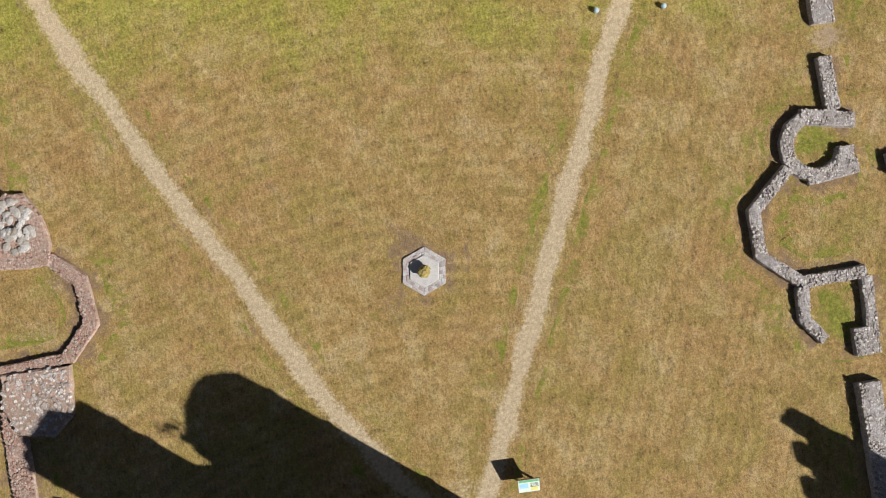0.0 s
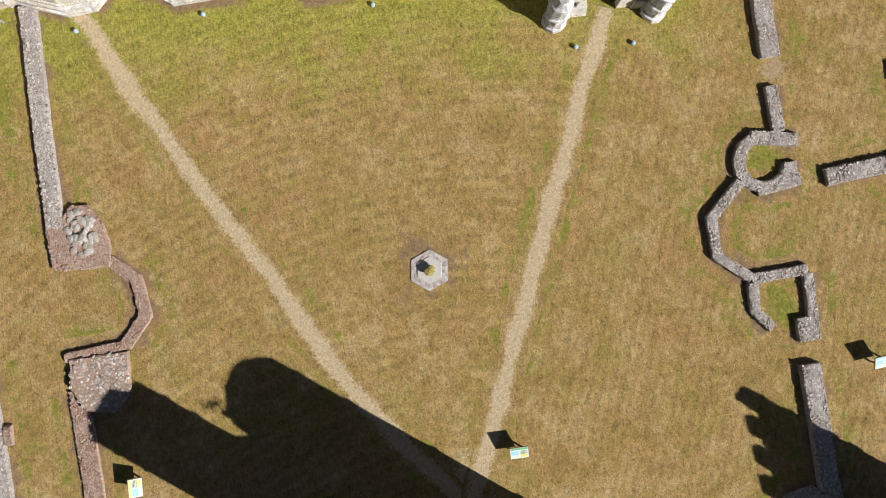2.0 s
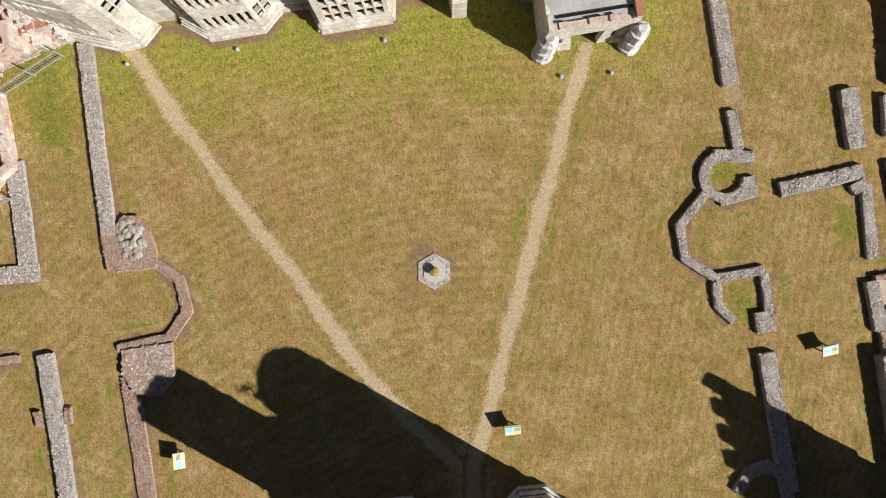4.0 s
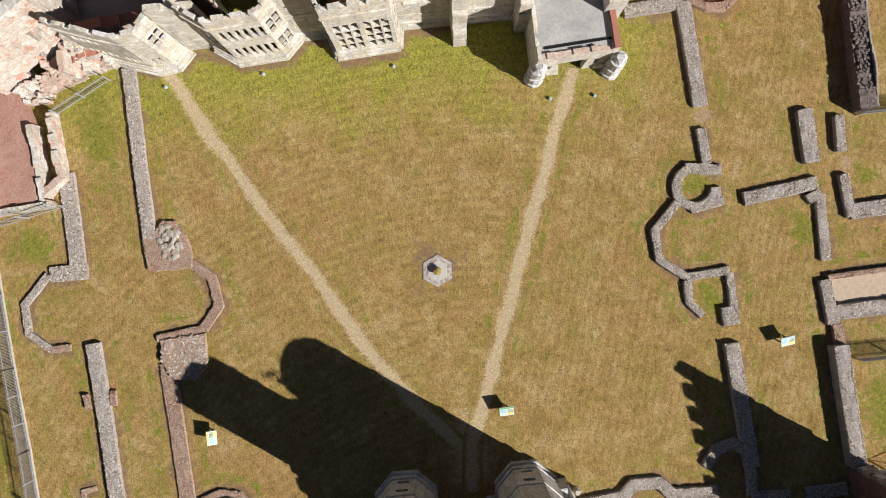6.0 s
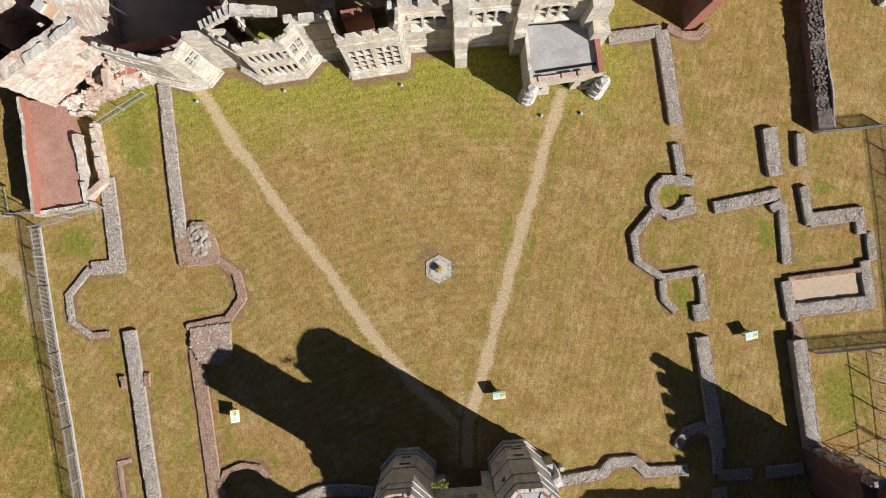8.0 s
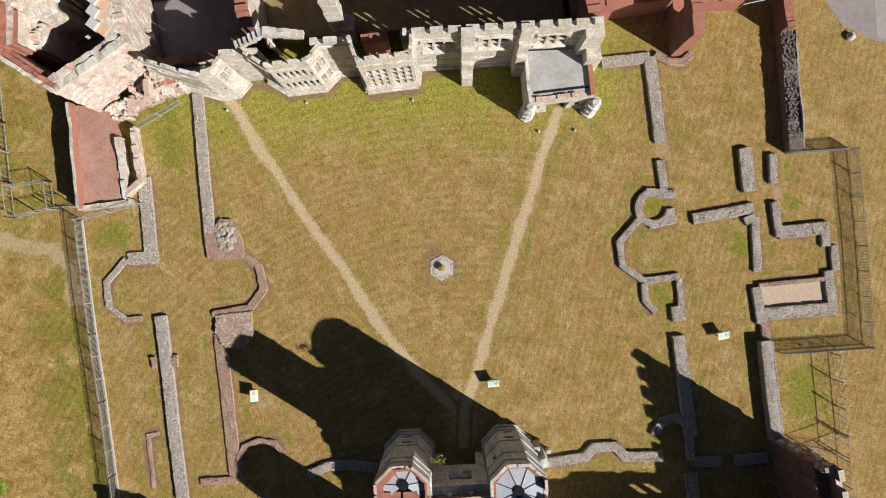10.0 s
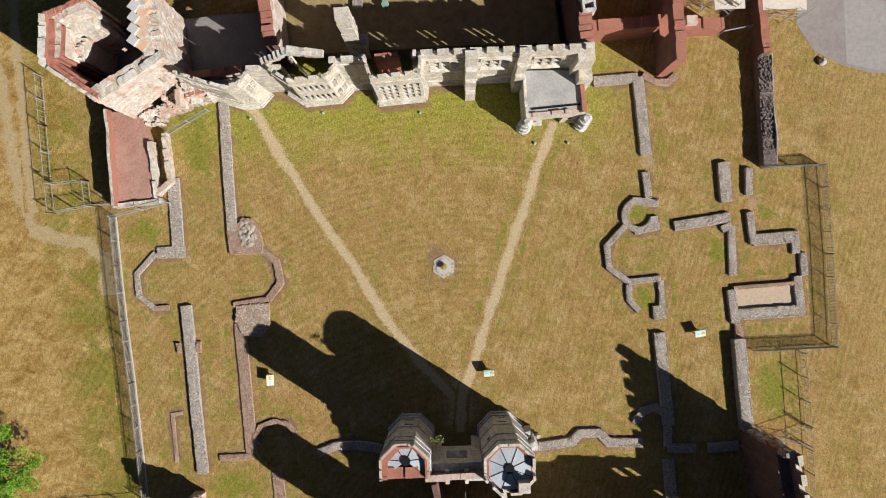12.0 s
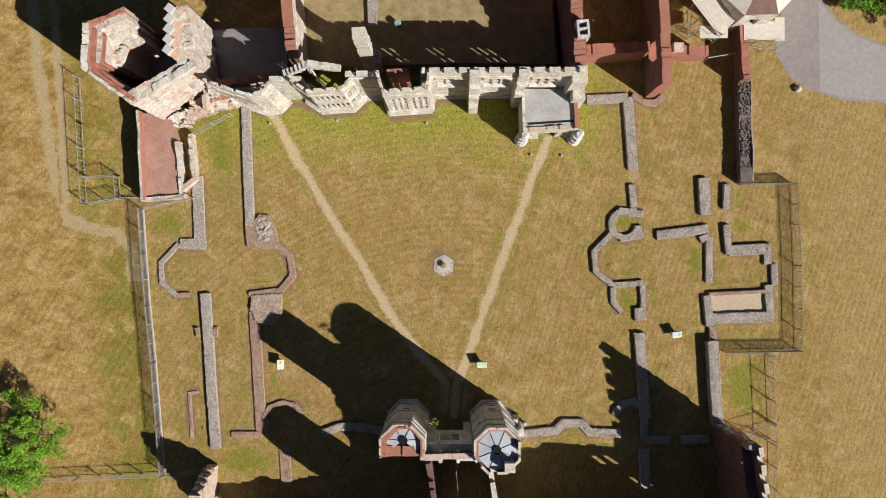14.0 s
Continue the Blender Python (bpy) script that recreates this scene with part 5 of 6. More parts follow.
TL, TR = (-6.15, -17.95), (2.9, -18.7)
turret(*TL, 12.5, True, False, True)
turret(*TR, 13.4, False, True)
bm = bmesh.new()
ck = (3.94, -20.23)
add_box(bm, (*ck, 13.05), (1.0, 0.9, 2.0), -4.5, 0.04)
part("chimney_block", bm, ASHLAR, gate, "pale square stone block on the turret rim")
turret(-5.6, -29.4, 13.5, True, None)
turret(3.5, -30.0, 13.5, True, None)
gd = (Vector(TR) - Vector(TL)).normalized()
gn = Vector((-gd.y, gd.x))
g0, g1 = Vector(TL) + gd * 2.0, Vector(TR) - gd * 2.0
glen = (g1 - g0).length
bm = bmesh.new()
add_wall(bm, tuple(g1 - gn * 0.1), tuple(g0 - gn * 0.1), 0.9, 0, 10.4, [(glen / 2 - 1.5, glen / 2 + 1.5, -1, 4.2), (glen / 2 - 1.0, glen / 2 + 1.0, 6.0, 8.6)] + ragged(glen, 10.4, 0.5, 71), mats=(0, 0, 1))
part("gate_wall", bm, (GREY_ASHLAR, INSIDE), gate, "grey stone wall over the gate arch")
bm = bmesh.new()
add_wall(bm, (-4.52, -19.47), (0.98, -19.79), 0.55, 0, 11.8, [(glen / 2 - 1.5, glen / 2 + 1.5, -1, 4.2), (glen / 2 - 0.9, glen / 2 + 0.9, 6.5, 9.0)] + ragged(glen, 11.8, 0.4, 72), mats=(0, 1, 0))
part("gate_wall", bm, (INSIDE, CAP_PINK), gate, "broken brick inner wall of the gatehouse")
for s in (0.0, 1.0):
    bm = bmesh.new()
    c = g0.lerp(g1, 0.19 + 0.62 * s) - gn * 1.15
    add_box(bm, (c.x, c.y, 10.05), (glen * 0.36, 1.3, 0.2), -4.5, 0.02)
    part("roof_slab", bm, GREY_ASHLAR, gate, "stone slab roof beside an open well")
# a self-sown plant on the gate wall
bm = bmesh.new()
rnd = random.Random(31)
gp = (-3.09, -16.19)
for k in range(60):
    q = Vector((*gp, 10.35)) + Vector((rnd.gauss(0, 0.35), rnd.gauss(0, 0.18), rnd.uniform(-0.1, 0.25)))
    turn = Euler((rnd.uniform(-0.8, 0.8), rnd.uniform(-0.8, 0.8), rnd.uniform(0, 6.3))).to_matrix()
    bm.faces.new([bm.verts.new(q + turn @ Vector(c)) for c in ((-0.13, 0, 0), (0, -0.05, 0.02), (0.15, 0, 0), (0, 0.05, 0.02))])
part("wall_plant", bm, WEED, gate, "yellow-green plant rooted in the wall head")
for s in (0.33, 0.67):
    c = g0.lerp(g1, s) - gn * 1.2
    bm = bmesh.new()
    add_box(bm, (c.x, c.y, 10.5), (0.35, 1.2, 1.0), -4.5, 0.05)
    part("parapet", bm, ASHLAR, gate)
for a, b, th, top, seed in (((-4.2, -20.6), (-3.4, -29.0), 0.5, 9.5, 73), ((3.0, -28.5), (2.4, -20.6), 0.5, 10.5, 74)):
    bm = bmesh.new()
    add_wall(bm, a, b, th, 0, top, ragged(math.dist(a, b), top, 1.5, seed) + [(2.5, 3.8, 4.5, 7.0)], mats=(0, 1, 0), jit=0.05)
    # left wall's top is dark brick: its shadow is put into the colour
    part("side_wall", bm, (INSIDE, INSIDE if seed == 73 else ASHLAR), gate, "dark brick side wall of the gatehouse")
bm = bmesh.new()
add_bar(bm, (-1.2, -21.6, 8.6), (-1.2, -28.6, 8.6), 0.04)
part("tie_rod", bm, STEEL, gate)
bm = bmesh.new()
for k, (x, y, h, s) in enumerate(((5.5, -18.6, 2.4, 1.0), (5.9, -19.5, 3.4, 1.1), (5.3, -20.3, 5.0, 1.0))):
    add_box(bm, (x, y, h / 2), (s, s, h), 20 * k, 0.2, taper=0.7)
part("broken_stub", bm, GREY_ASHLAR, gate, "broken masonry stub beside the turret")

# west range walls on both sides of the gatehouse
west = tagged(empty("west_range", 10, -31), "tall broken brick and stone walls of the ruined west range", "ruin")
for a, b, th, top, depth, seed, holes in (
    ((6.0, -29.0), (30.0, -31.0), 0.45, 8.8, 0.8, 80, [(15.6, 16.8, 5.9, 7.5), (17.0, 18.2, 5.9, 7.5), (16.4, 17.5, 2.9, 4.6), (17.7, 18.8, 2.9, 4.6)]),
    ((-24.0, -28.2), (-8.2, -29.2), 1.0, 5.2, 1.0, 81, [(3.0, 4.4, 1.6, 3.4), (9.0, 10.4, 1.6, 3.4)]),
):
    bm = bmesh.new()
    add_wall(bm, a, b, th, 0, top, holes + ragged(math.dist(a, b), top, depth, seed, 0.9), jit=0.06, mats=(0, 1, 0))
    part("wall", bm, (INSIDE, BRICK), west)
SA, SB = (27.32, -21.06), (28.0, -33.5)
bm = bmesh.new()
slen = math.dist(SA, SB)
add_wall(bm, SA, SB, 1.0, 0, 9.0, ragged(slen, 9.0, 0.25, 87), jit=0.06, mats=(0, 1, 2))
part("wall", bm, (INSIDE, INSIDE, BRICK), west, "tall brick wall with a broken end")
bm = bmesh.new()
add_wall(bm, (SA[0] + 1.0, SA[1] + 0.06), (SB[0] + 1.0, SB[1]), 0.45, 0, 11.0, crenels(slen, 11.0, 1.0, 0.8, 0.75, 0.9), jit=0.05, mats=(0, 1, 2))
part("parapet", bm, (INSIDE, ASHLAR, BRICK), west, "crenellated pale-topped outer leaf of the tall wall")
rnd = random.Random(5)
for mat, count in ((GREY_ASHLAR, 30), (FLINT, 50), (CAP_PINK, 16), (BRICK, 30)):
    for k in range(count):
        bm = bmesh.new()
        w = rnd.uniform(0.3, 0.75)
        add_box(bm, (SA[0] + 0.1 + w / 2 + rnd.random() * (1.25 - w), SA[1] + 0.05, rnd.uniform(0.4, 10.3)), (w, rnd.uniform(0.3, 0.7), rnd.uniform(0.25, 0.9)), rnd.uniform(-12, 12), 0.12)
        part("broken_stone", bm, mat, west)
for k in range(4):
    bm = bmesh.new()
    q = Vector(SA).lerp(Vector(SB), (1.6 + 2.4 * k) / slen)
    add_box(bm, (q.x - 0.08, q.y, 4.6), (0.3, 0.5, 9.2), -3, 0.05)
    part("pier_strip", bm, INSIDE, west, "shallow brick pier on the wall face")
bm = bmesh.new()
lw = (-27.91, -21.18)
steps = [(-1, 0.4, 2.2), (0.4, 0.8, 3.6), (0.8, 1.2, 4.6), (1.2, 1.6, 5.6), (2.2, 2.7, 6.0), (2.7, 3.2, 5.4), (3.2, 3.7, 4.4), (3.7, 4.3, 3.6), (4.3, 5.0, 2.7), (5.0, 12, 1.8)]
add_wall(bm, lw, (lw[0] - 1.0, lw[1] - 9.0), -1.1, 0, 6.3, [(a, b, z, 19) for a, b, z in steps], 0.6, 0.16, mats=(0, 1, 0))
rnd = random.Random(84)
for k in range(70):
    u = rnd.uniform(0.0, 4.6)
    top = [z for a, b, z in steps if a <= u] [-1]
    q = (lw[0] - 0.11 * u - rnd.uniform(0.0, 1.1), lw[1] - u, rnd.uniform(0.75, 1.02) * top)
    add_box(bm, q, (rnd.uniform(0.25, 0.6), rnd.uniform(0.25, 0.5), rnd.uniform(0.2, 0.5)), rnd.uniform(0, 60), 0.1)
part("wall", bm, (CAP_PINK, CAP_PINK), west, "pinkish broken wall end")

# boundary wall towards the driveway
bm = bmesh.new()
bw = (32.45, 5.55), (33.15, 16.6), (33.3, 24.22)
add_wall(bm, bw[0], bw[1], -1.3, 0, 1.45, ragged(math.dist(bw[0], bw[1]), 1.45, 0.3, 90), step=0.5, jit=0.09, mats=(0, 1, 0))
wall_b = thing("boundary_wall", bm, (DARK_FLINT, DARK_FLINT), "chest-high dark mossy flint boundary wall", "wall")
rnd = random.Random(92)
bm = bmesh.new()
for k in range(420):
    q = Vector(bw[0]).lerp(Vector(bw[1]), rnd.random())
    add_stone(bm, (q.x + rnd.uniform(0.1, 1.2), q.y, 1.28), rnd.uniform(0.15, 0.35), rnd, 0.5)
tagged(part("capping_rubble", bm, DARK_FLINT, wall_b), kind="stuff")
bm = bmesh.new()
add_wall(bm, tuple(Vector(bw[0]) + Vector((1.31, 0))), tuple(Vector(bw[1]) + Vector((1.31, 0))), -0.14, 0, 1.6, ragged(math.dist(bw[0], bw[1]), 1.6, 0.35, 93, 0.8), step=0.5, jit=0.05)
part("facing", bm, FLINT, wall_b, "pale flint facing along one side")
bm = bmesh.new()
add_wall(bm, bw[1], bw[2], -0.8, 0, 2.9, ragged(math.dist(bw[1], bw[2]), 2.9, 0.3, 91), jit=0.05, mats=(0, 1, 0))
thing("boundary_wall", bm, (INSIDE, BRICK), "taller boundary wall with a red brick top", "wall")


# ---------------------------------------------------------------- fences
def fence(pts, height, label, pale_gap=0.17, post_gap=2.5, pale=0.022, kerb=0.0):
    root = tagged(empty("metal_fence", *pts[0]), label, "fence")
    bm_pales = bmesh.new()
    for a, b in zip(pts, pts[1:]):
        length = math.dist(a, b)
        count = max(1, round(length / post_gap))
        for k in range(count + 1):
            x, y = a[0] + (b[0] - a[0]) * k / count, a[1] + (b[1] - a[1]) * k / count
            bm = bmesh.new()
            add_box(bm, (x, y, height / 2), (0.08, 0.08, height), 0)
            part("post", bm, STEEL, root)
        for z in (0.3, height - 0.25):
            bm = bmesh.new()
            add_bar(bm, (*a, z), (*b, z), 0.06, 5)
            part("rail", bm, STEEL, root)
        for k in range(int(length / pale_gap)):
            u = (k + 0.5) * pale_gap / length
            x, y = a[0] + (b[0] - a[0]) * u, a[1] + (b[1] - a[1]) * u
            add_box(bm_pales, (x, y, height / 2 + 0.05), (pale, pale, height))
    tagged(part("pale_infill", bm_pales, PALE_STEEL, root), kind="stuff")
    if kerb:
        for a, b in zip(pts, pts[1:]):
            bm = bmesh.new()
            add_wall(bm, a, b, kerb, -0.05, 0.16, jit=0.02)
            part("kerb", bm, FLAG_BED, root, "pale concrete gravel board")
    return root


fence([(-34.1, 7.96), (-34.16, 2.98), (-34.15, -2.76), (-34, -9.14), (-33.97, -16.14), (-33.95, -21.73)], 1.8, "long grey galvanised steel fence along the rough field", 0.11, pale=0.03, kerb=0.09)
fence([(-34.1, 7.96), (-28.21, 8.75)], 2.1, "short grey steel fence closing the brick room", 0.3)
fence([(-33.95, -21.73), (-28.83, -21.49)], 2.1, "short grey steel fence beside the ruined wall", 0.3)
fence([(-33.95, -21.73), (-43.64, -21.42), (-53.87, -21.14)], 1.6, "grey steel fence across the rough field", 0.4)
fence([(-40.05, 23.3), (-40.18, 18.18), (-40.3, 12.42), (-40.3, 9.1), (-36.04, 9.39), (-34.25, 9.25)], 2.0, "grey steel fence beside the kitchen tower", 0.5)
fence([(-40.07, 12.02), (-36.48, 11.99), (-36.43, 9.3)], 2.0, "grey steel cage fence beside the kitchen tower", 0.5)
fence([(32.75, 5.33), (38.65, 4.97), (38.26, -4.11), (37.58, -13.54), (29.44, -13.02)], 1.6, "tall grey galvanised palisade fence round the small rooms", 0.15, pale=0.034)
fence([(34.29, -13.78), (33.98, -21.14), (33.35, -30.85)], 1.9, "light grey steel fence beside the long wall", 0.6)
fence([(-27.53, 15.86), (-23.22, 17.74)], 1.6, "short steel fence panel at the tower foot", 0.2)
fence([(33.97, -21.33), (30.57, -22.07), (33.81, -23.2)], 1.7, "folded steel fence panel beside the tall wall", 0.5)


# ---------------------------------------------------------------- information boards
def info_board(x, y, turn, accent):
    root = tagged(empty("information_board", x, y), "tilted visitor information board with pale print on two posts", "sign", "information boards")
    turn_m = Matrix.Translation((x, y, 0)) @ Matrix.Rotation(radians(turn), 4, "Z")
    for s in (-0.38, 0.38):
        bm = bmesh.new()
        add_box(bm, (s, 0.0, 0.38), (0.08, 0.08, 0.76))
        bmesh.ops.transform(bm, matrix=turn_m, verts=bm.verts)
        part("post", bm, POST_WOOD, root)
    tilt = turn_m @ Matrix.Translation((0, 0, 0.80)) @ Matrix.Rotation(radians(25), 4, "X")

    def slab(name, cx, cy, w, h, z, thick, mat, parent, label=""):
        bm = bmesh.new()
        add_box(bm, (cx, cy, z), (w, h, thick))
        bmesh.ops.transform(bm, matrix=tilt, verts=bm.verts)
        return part(name, bm, mat, parent, label)
    slab("frame", 0, 0, 1.12, 0.82, 0, 0.05, POST_WOOD, root)
    panel = slab("panel", 0, 0, 1.06, 0.76, 0.03, 0.02, BOARD_WHITE, root, "pale printed panel")
    slab("heading_band", 0, 0.3, 1.0, 0.12, 0.043, 0.006, accent, panel)
    slab("picture", -0.25, 0.02, 0.42, 0.3, 0.043, 0.006, BOARD_BLUE, panel)
    slab("picture", 0.26, -0.2, 0.36, 0.22, 0.043, 0.006, BOARD_YELLOW, panel)
    for k in range(4):
        slab("text_bar", 0.27, 0.15 - 0.07 * k, 0.4, 0.025, 0.043, 0.004, DARK_METAL, panel)
    return root


info_board(*(2.46, -12.28), -2, BOARD_GREEN)
info_board(*(24.26, -10.68), 4, BOARD_BLUE)
info_board(*(-19.86, -10.51), 85, BOARD_YELLOW)


# ---------------------------------------------------------------- ground floodlights
def floodlight(x, y):
    root = tagged(empty("floodlight", x, y), "small pale round floodlight set in the turf", "lamp", "floodlights")
    bm = bmesh.new()
    made = bmesh.ops.create_cone(bm, cap_ends=True, segments=14, radius1=0.11, radius2=0.14, depth=0.2)
    bmesh.ops.translate(bm, verts=made["verts"], vec=(x, y, 0.1))
    part("case", bm, LAMP_CASE, root)
    bm = bmesh.new()
    made = bmesh.ops.create_icosphere(bm, subdivisions=2, radius=0.125)
    for v in made["verts"]:
        v.co = Vector((v.co.x + x, v.co.y + y, max(v.co.z, 0) * 0.5 + 0.2))
    part("lens", bm, LAMP_CASE, root, "pale domed lens")


for at in [(-11.5, 16.19), (-1.52, 15.05), (-19.07, 16.49), (9.87, 10.55), (13.26, 10.21)]:
    floodlight(*at)


# ---------------------------------------------------------------- pale stone finials by the gatehouse
for x, y, s in ((5.9, -19.09) + (0.3,), (6.7, -19.27) + (0.27,)):
    bm = bmesh.new()
    add_lathe(bm, x, y, [(s, 0), (s * 0.9, 0.2), (s * 0.6, 0.22), (s * 0.75, 0.42), (s, 0.46), (s * 0.7, 0.8)], 10)
    thing("stone_fragment", bm, FLAG_BED, "pale carved stone fragment on the turf", "stone", "stone fragments")


# ---------------------------------------------------------------- trees, bushes, tufts
def leaves(bm, centre, radius, count, size, rnd, squash=0.8):
    cx, cy, cz = centre
    for _ in range(count):
        v = Vector((rnd.gauss(0, 1), rnd.gauss(0, 1), rnd.gauss(0, 1))).normalized() * radius * rnd.uniform(0.55, 1.05)
        q = Vector((cx + v.x, cy + v.y, cz + v.z * squash))
        turn = Euler((rnd.uniform(-0.9, 0.9), rnd.uniform(-0.9, 0.9), rnd.uniform(0, 6.3))).to_matrix()
        s = size * rnd.uniform(0.6, 1.3)
        bm.faces.new([bm.verts.new(q + turn @ Vector(c)) for c in ((-s * 0.5, 0, 0), (0, -s * 0.3, 0.04), (s * 0.6, 0, 0), (0, s * 0.3, 0.04))])


def tree(x, y, height, spread, seed, label):
    rnd = random.Random(seed)
    root = tagged(empty("tree", x, y), label, "tree")
    bm = bmesh.new()
    made = bmesh.ops.create_cone(bm, cap_ends=True, segments=9, radius1=0.3, radius2=0.14, depth=height * 0.6)
    bmesh.ops.translate(bm, verts=made["verts"], vec=(x, y, height * 0.3 - 0.05))
    tips = []
    for k in range(16):
        a, r = rnd.uniform(0, math.tau), spread * math.sqrt(rnd.uniform(0.05, 1.0))
        tip = Vector((x + r * math.cos(a), y + r * math.sin(a), height * (0.95 - 0.4 * (r / spread) ** 2) * rnd.uniform(0.85, 1.0)))
        tips.append(tip)
        add_bar(bm, (x, y, height * rnd.uniform(0.25, 0.5)), tip, 0.09, 5)
    part("trunk", bm, BARK, root)
    bm = bmesh.new()
    for tip in tips:
        for _ in range(4):
            c = tip + Vector((rnd.gauss(0, 0.55), rnd.gauss(0, 0.55), rnd.gauss(0, 0.35)))
            leaves(bm, c, rnd.uniform(0.45, 1.0), 140, 0.22, rnd)
    part("crown", bm, LEAF, root, "bright green uneven leafy crown")
    return root


tree(*(-47.6, -15.9), 5.2, 4.0, 5, "bright green leafy tree in the rough field")
tree(*(-50.92, -20.22), 5.5, 3.4, 6, "bright green leafy tree in the rough field")
tree(*(51.8, 23.95), 2.6, 2.2, 9, "green shrub beside the driveway")
tree(*(47.54, 25.7), 2.4, 1.9, 7, "green shrub beside the driveway")


def tufts(name, boxes, density, size, mat, label, seed, keep_off=(), margin=0.5):
    """Many small grass tufts, three blades each, as one mesh; none on the lines in keep_off."""
    rnd = np.random.default_rng(seed)
    co = []
    for x0, x1, y0, y1 in boxes:
        n = int((x1 - x0) * (y1 - y0) * density)
        base = np.stack([rnd.uniform(x0, x1, n), rnd.uniform(y0, y1, n), np.full(n, -0.03)], -1)
        for line in keep_off:
            for a, b in zip(line, line[1:]):
                a, d = np.array(a), np.subtract(b, a)
                u = np.clip(((base[:, :2] - a) @ d) / (d @ d), 0, 1)
                base = base[np.linalg.norm(base[:, :2] - a - u[:, None] * d, axis=1) > margin * rnd.uniform(0.6, 1.2, len(base))]
        n = len(base)
        for k in range(3):
            a = rnd.uniform(0, 6.28, n)
            s = size * rnd.uniform(0.5, 1.3, n)
            side = np.stack([-np.sin(a), np.cos(a), 0 * a], -1) * (s * 0.22)[:, None]
            tip = np.stack([np.cos(a) * s * 0.9, np.sin(a) * s * 0.9, s * rnd.uniform(0.5, 1.0, n)], -1)
            co.append(np.stack([base - side, base + side, base + tip], 1))
    co = np.concatenate(co).reshape(-1, 3)
    me = bpy.data.meshes.new(name)
    me.from_pydata(co.tolist(), [], np.arange(len(co)).reshape(-1, 3).tolist())
    me.materials.append(mat)
    return tagged(new(name, me), label, "grass", kind="stuff")


tufts("rough_grass", [(-66, -36.0, -40, 34)], 9, 0.14, STRAW, "long dry straw-coloured grass of the unmown field", 1)
tufts("rough_weeds", [(-42, -36.2, -30, 8), (-40.5, -36, -26, 6), (-38.5, -36, -24, 4), (-44, -37, -30, -12)], 2.2, 0.16, WEED, "green weeds along the field fence", 2)
tufts("rough_weeds", [(32.5, 36.5, -20, -11), (-26, -23.5, 6, 17)], 9, 0.14, WEED, "green weeds in a sheltered corner of the ruins", 4)
tufts("lawn_tufts", [(-27, 31, -28, 19)], 14, 0.07, LAWN_BLADE, "short dry blades of the mown lawn", 3, [PATH_A, PATH_B], 0.55)

# ---------------------------------------------------------------- roofed lodge under scaffolding by the driveway
lodge = tagged(empty("lodge", *(33.99, 26.08)), "stone lodge wrapped in scaffolding with boarded roof slopes", "building")
lc = (34.47, 26.69)
lodge_pts = [(lc[0] + 4.6 * math.cos(radians(20 + 45 * k)), lc[1] + 4.6 * math.sin(radians(20 + 45 * k))) for k in range(8)]
for k in range(8):
    bm = bmesh.new()
    add_wall(bm, lodge_pts[k], lodge_pts[(k + 1) % 8], 0.6, 0, 6.0 + 0.006 * k, [(1.2, 2.2, 2.5, 4.5)], jit=0.03, mats=(0, 1, 0))
    part("wall_face", bm, (ASHLAR, CAP_PINK), lodge)
    a, b = Vector((*lodge_pts[k], 6.0)), Vector((*lodge_pts[(k + 1) % 8], 6.0))
    bm = bmesh.new()
    tip = Vector((*lc, 8.6))
    vs = [bm.verts.new(v) for v in (a, b, tip)] + [bm.verts.new(v - Vector((0, 0, 0.15))) for v in (a, b, tip)]
    for f in ((0, 1, 2), (5, 4, 3), (0, 3, 4, 1), (1, 4, 5, 2), (2, 5, 3, 0)):
        bm.faces.new([vs[i] for i in f])
    part("roof_slope", bm, INSIDE if k % 2 else PLANK, lodge)
s0, s1 = Vector((*(26.62, 25.73), 6.0)), Vector((*(30.77, 21.23), 3.6))
across = Vector((s1.y - s0.y, s0.x - s1.x, 0)).normalized()
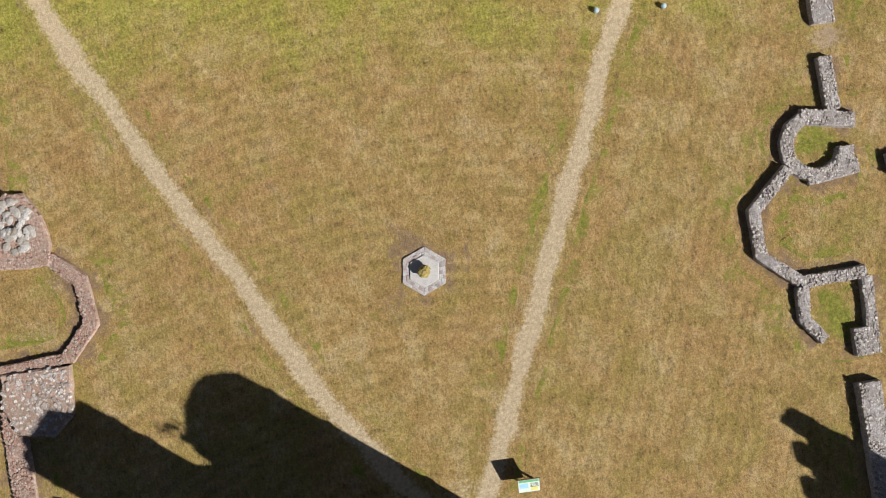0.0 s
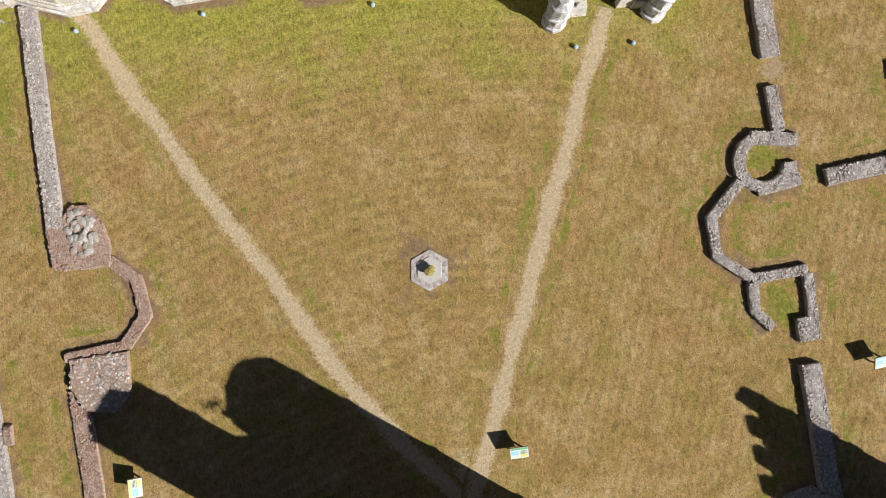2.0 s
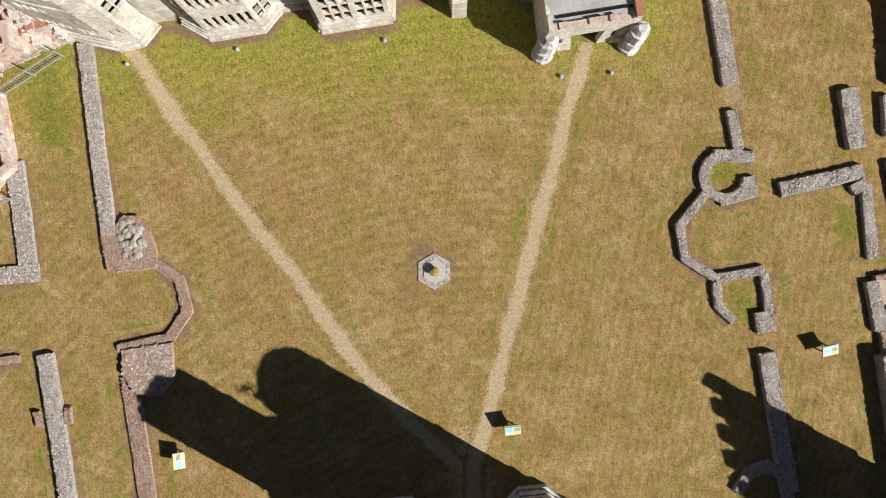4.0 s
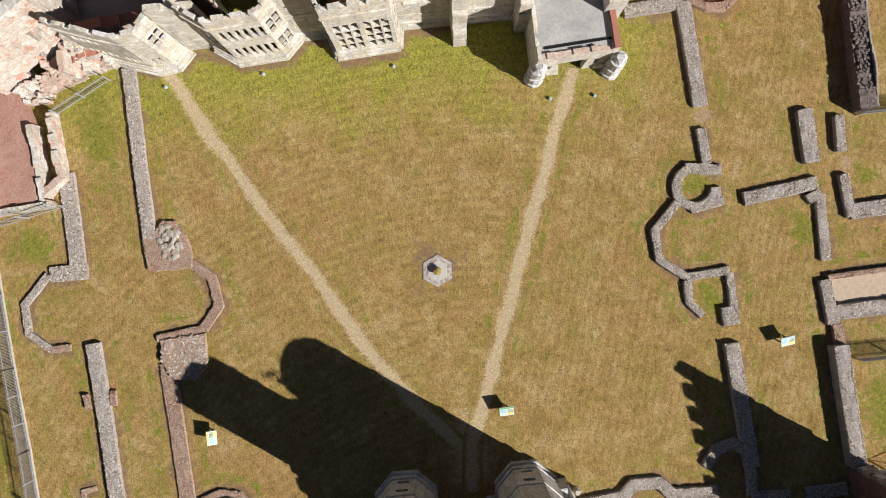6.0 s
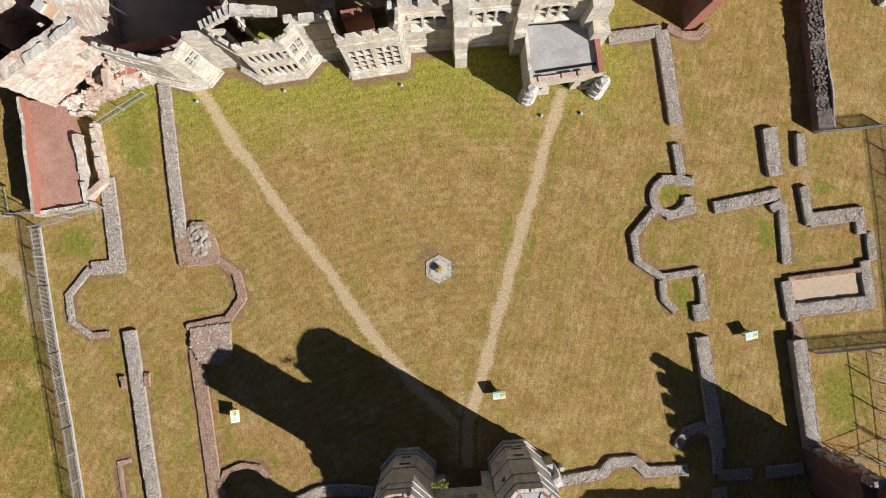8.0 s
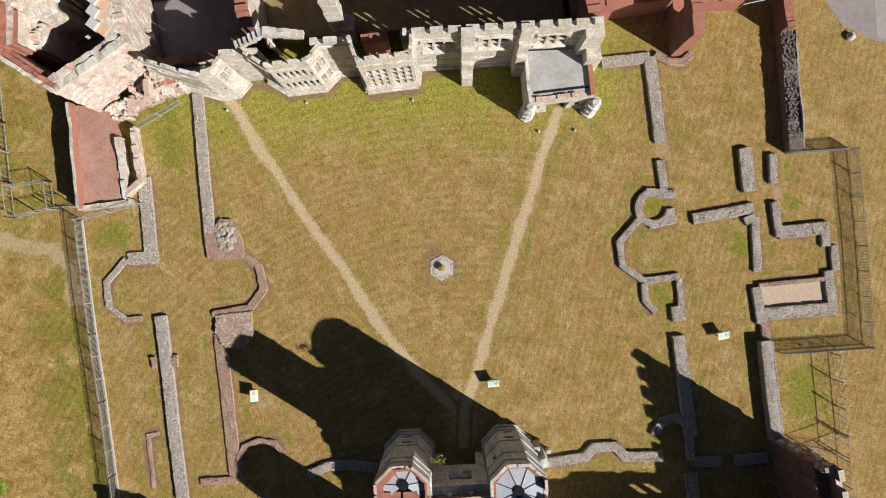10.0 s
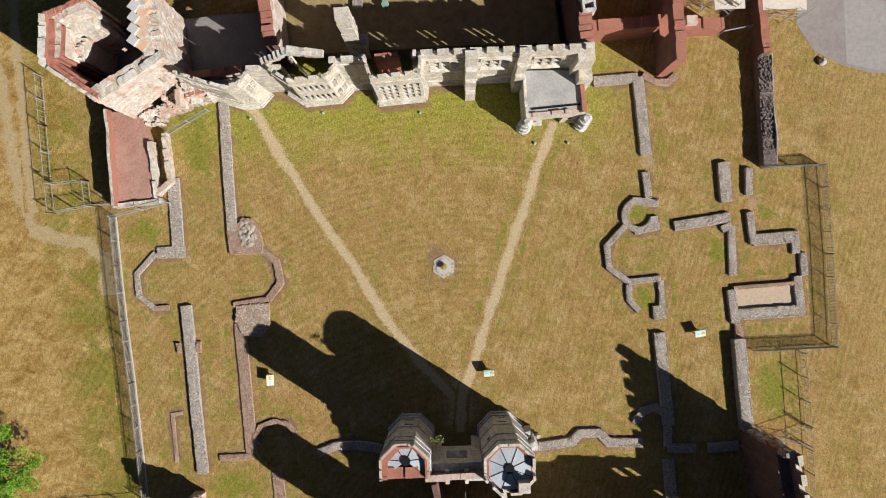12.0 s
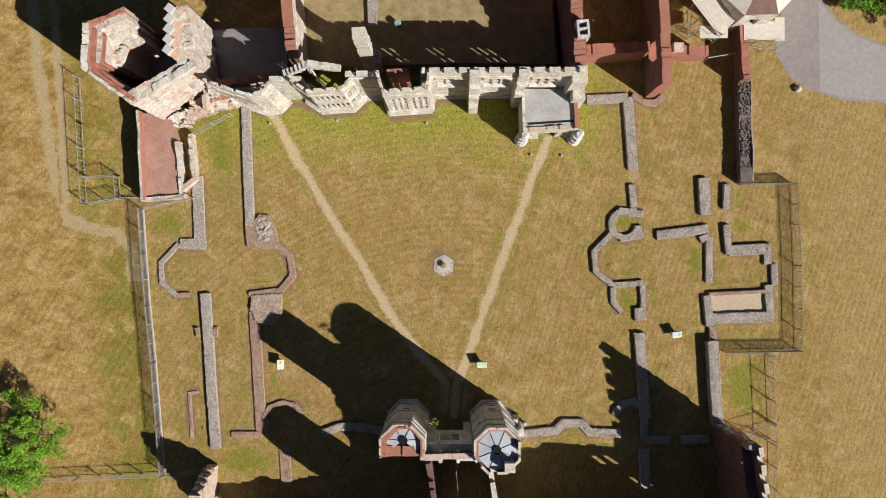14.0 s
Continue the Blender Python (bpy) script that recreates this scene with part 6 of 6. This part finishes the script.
for k in range(9):
    bm = bmesh.new()
    off = across * (-0.30 * k)
    add_bar(bm, s0 + off, s1 + off, 0.27, 4)
    part("board", bm, PLANK, lodge)
for at, w, d_, z in (((30.2, 21.82), 3.0, 1.3, 3.2), ((35.46, 21.71), 3.6, 2.0, 2.6), ((37.83, 21.85), 1.0, 2.6, 2.0)):
    bm = bmesh.new()
    add_box(bm, (*at, z), (w, d_, 0.12), -4.5)
    part("platform", bm, PLANK, lodge, "pale boarded scaffold platform")
rnd = random.Random(8)
sp = [(27.13, 22.83), (28.27, 22.09), (29.69, 21.59), (30.8, 21.25), (27.92, 24.67), (29.03, 23.62), (34.65, 20.42), (36.32, 20.02), (37.65, 20.04), (38.3, 20.24)]
for k, (x, y) in enumerate(sp):
    bm = bmesh.new()
    add_bar(bm, (x, y, 0), (x, y, 4.6 if k < 6 else 3.4), 0.07)
    part("scaffold_pole", bm, STEEL, lodge)
for k in range(14):
    a, b = rnd.sample(range(6), 2)
    za, zb = rnd.uniform(0.5, 4.4), rnd.uniform(0.5, 4.4)
    bm = bmesh.new()
    add_bar(bm, (*sp[a], za), (*sp[b], zb), 0.06)
    part("scaffold_tube", bm, STEEL, lodge)
for z in (1.2, 2.2, 3.2):
    for a, b in ((6, 7), (7, 8), (8, 9)):
        bm = bmesh.new()
        add_bar(bm, (*sp[a], z), (*sp[b], z), 0.06)
        part("scaffold_tube", bm, STEEL, lodge)
bm = bmesh.new()
q0, q1 = (29.93, 19.47), (32.96, 19.72)
add_bar(bm, (*q0, 1.6), (*q1, 1.6), 0.12)
add_bar(bm, (*q0, 0), (*q0, 1.6), 0.08)
add_bar(bm, (*q1, 0), (*q1, 1.6), 0.08)
thing("barrier", bm, STEEL, "pale steel barrier rail between brick walls", "barrier")
bm = bmesh.new()
x, y = (40.08, 15.47)
made = bmesh.ops.create_icosphere(bm, subdivisions=2, radius=0.4)
for v in made["verts"]:
    v.co = Vector((v.co.x + x, v.co.y + y, v.co.z * 0.8 + 0.25)) + rough_vec(v.co, 0.12, 3.0)
thing("boulder", bm, FLAG_BED, "rounded pale boulder beside the driveway", "boulder")
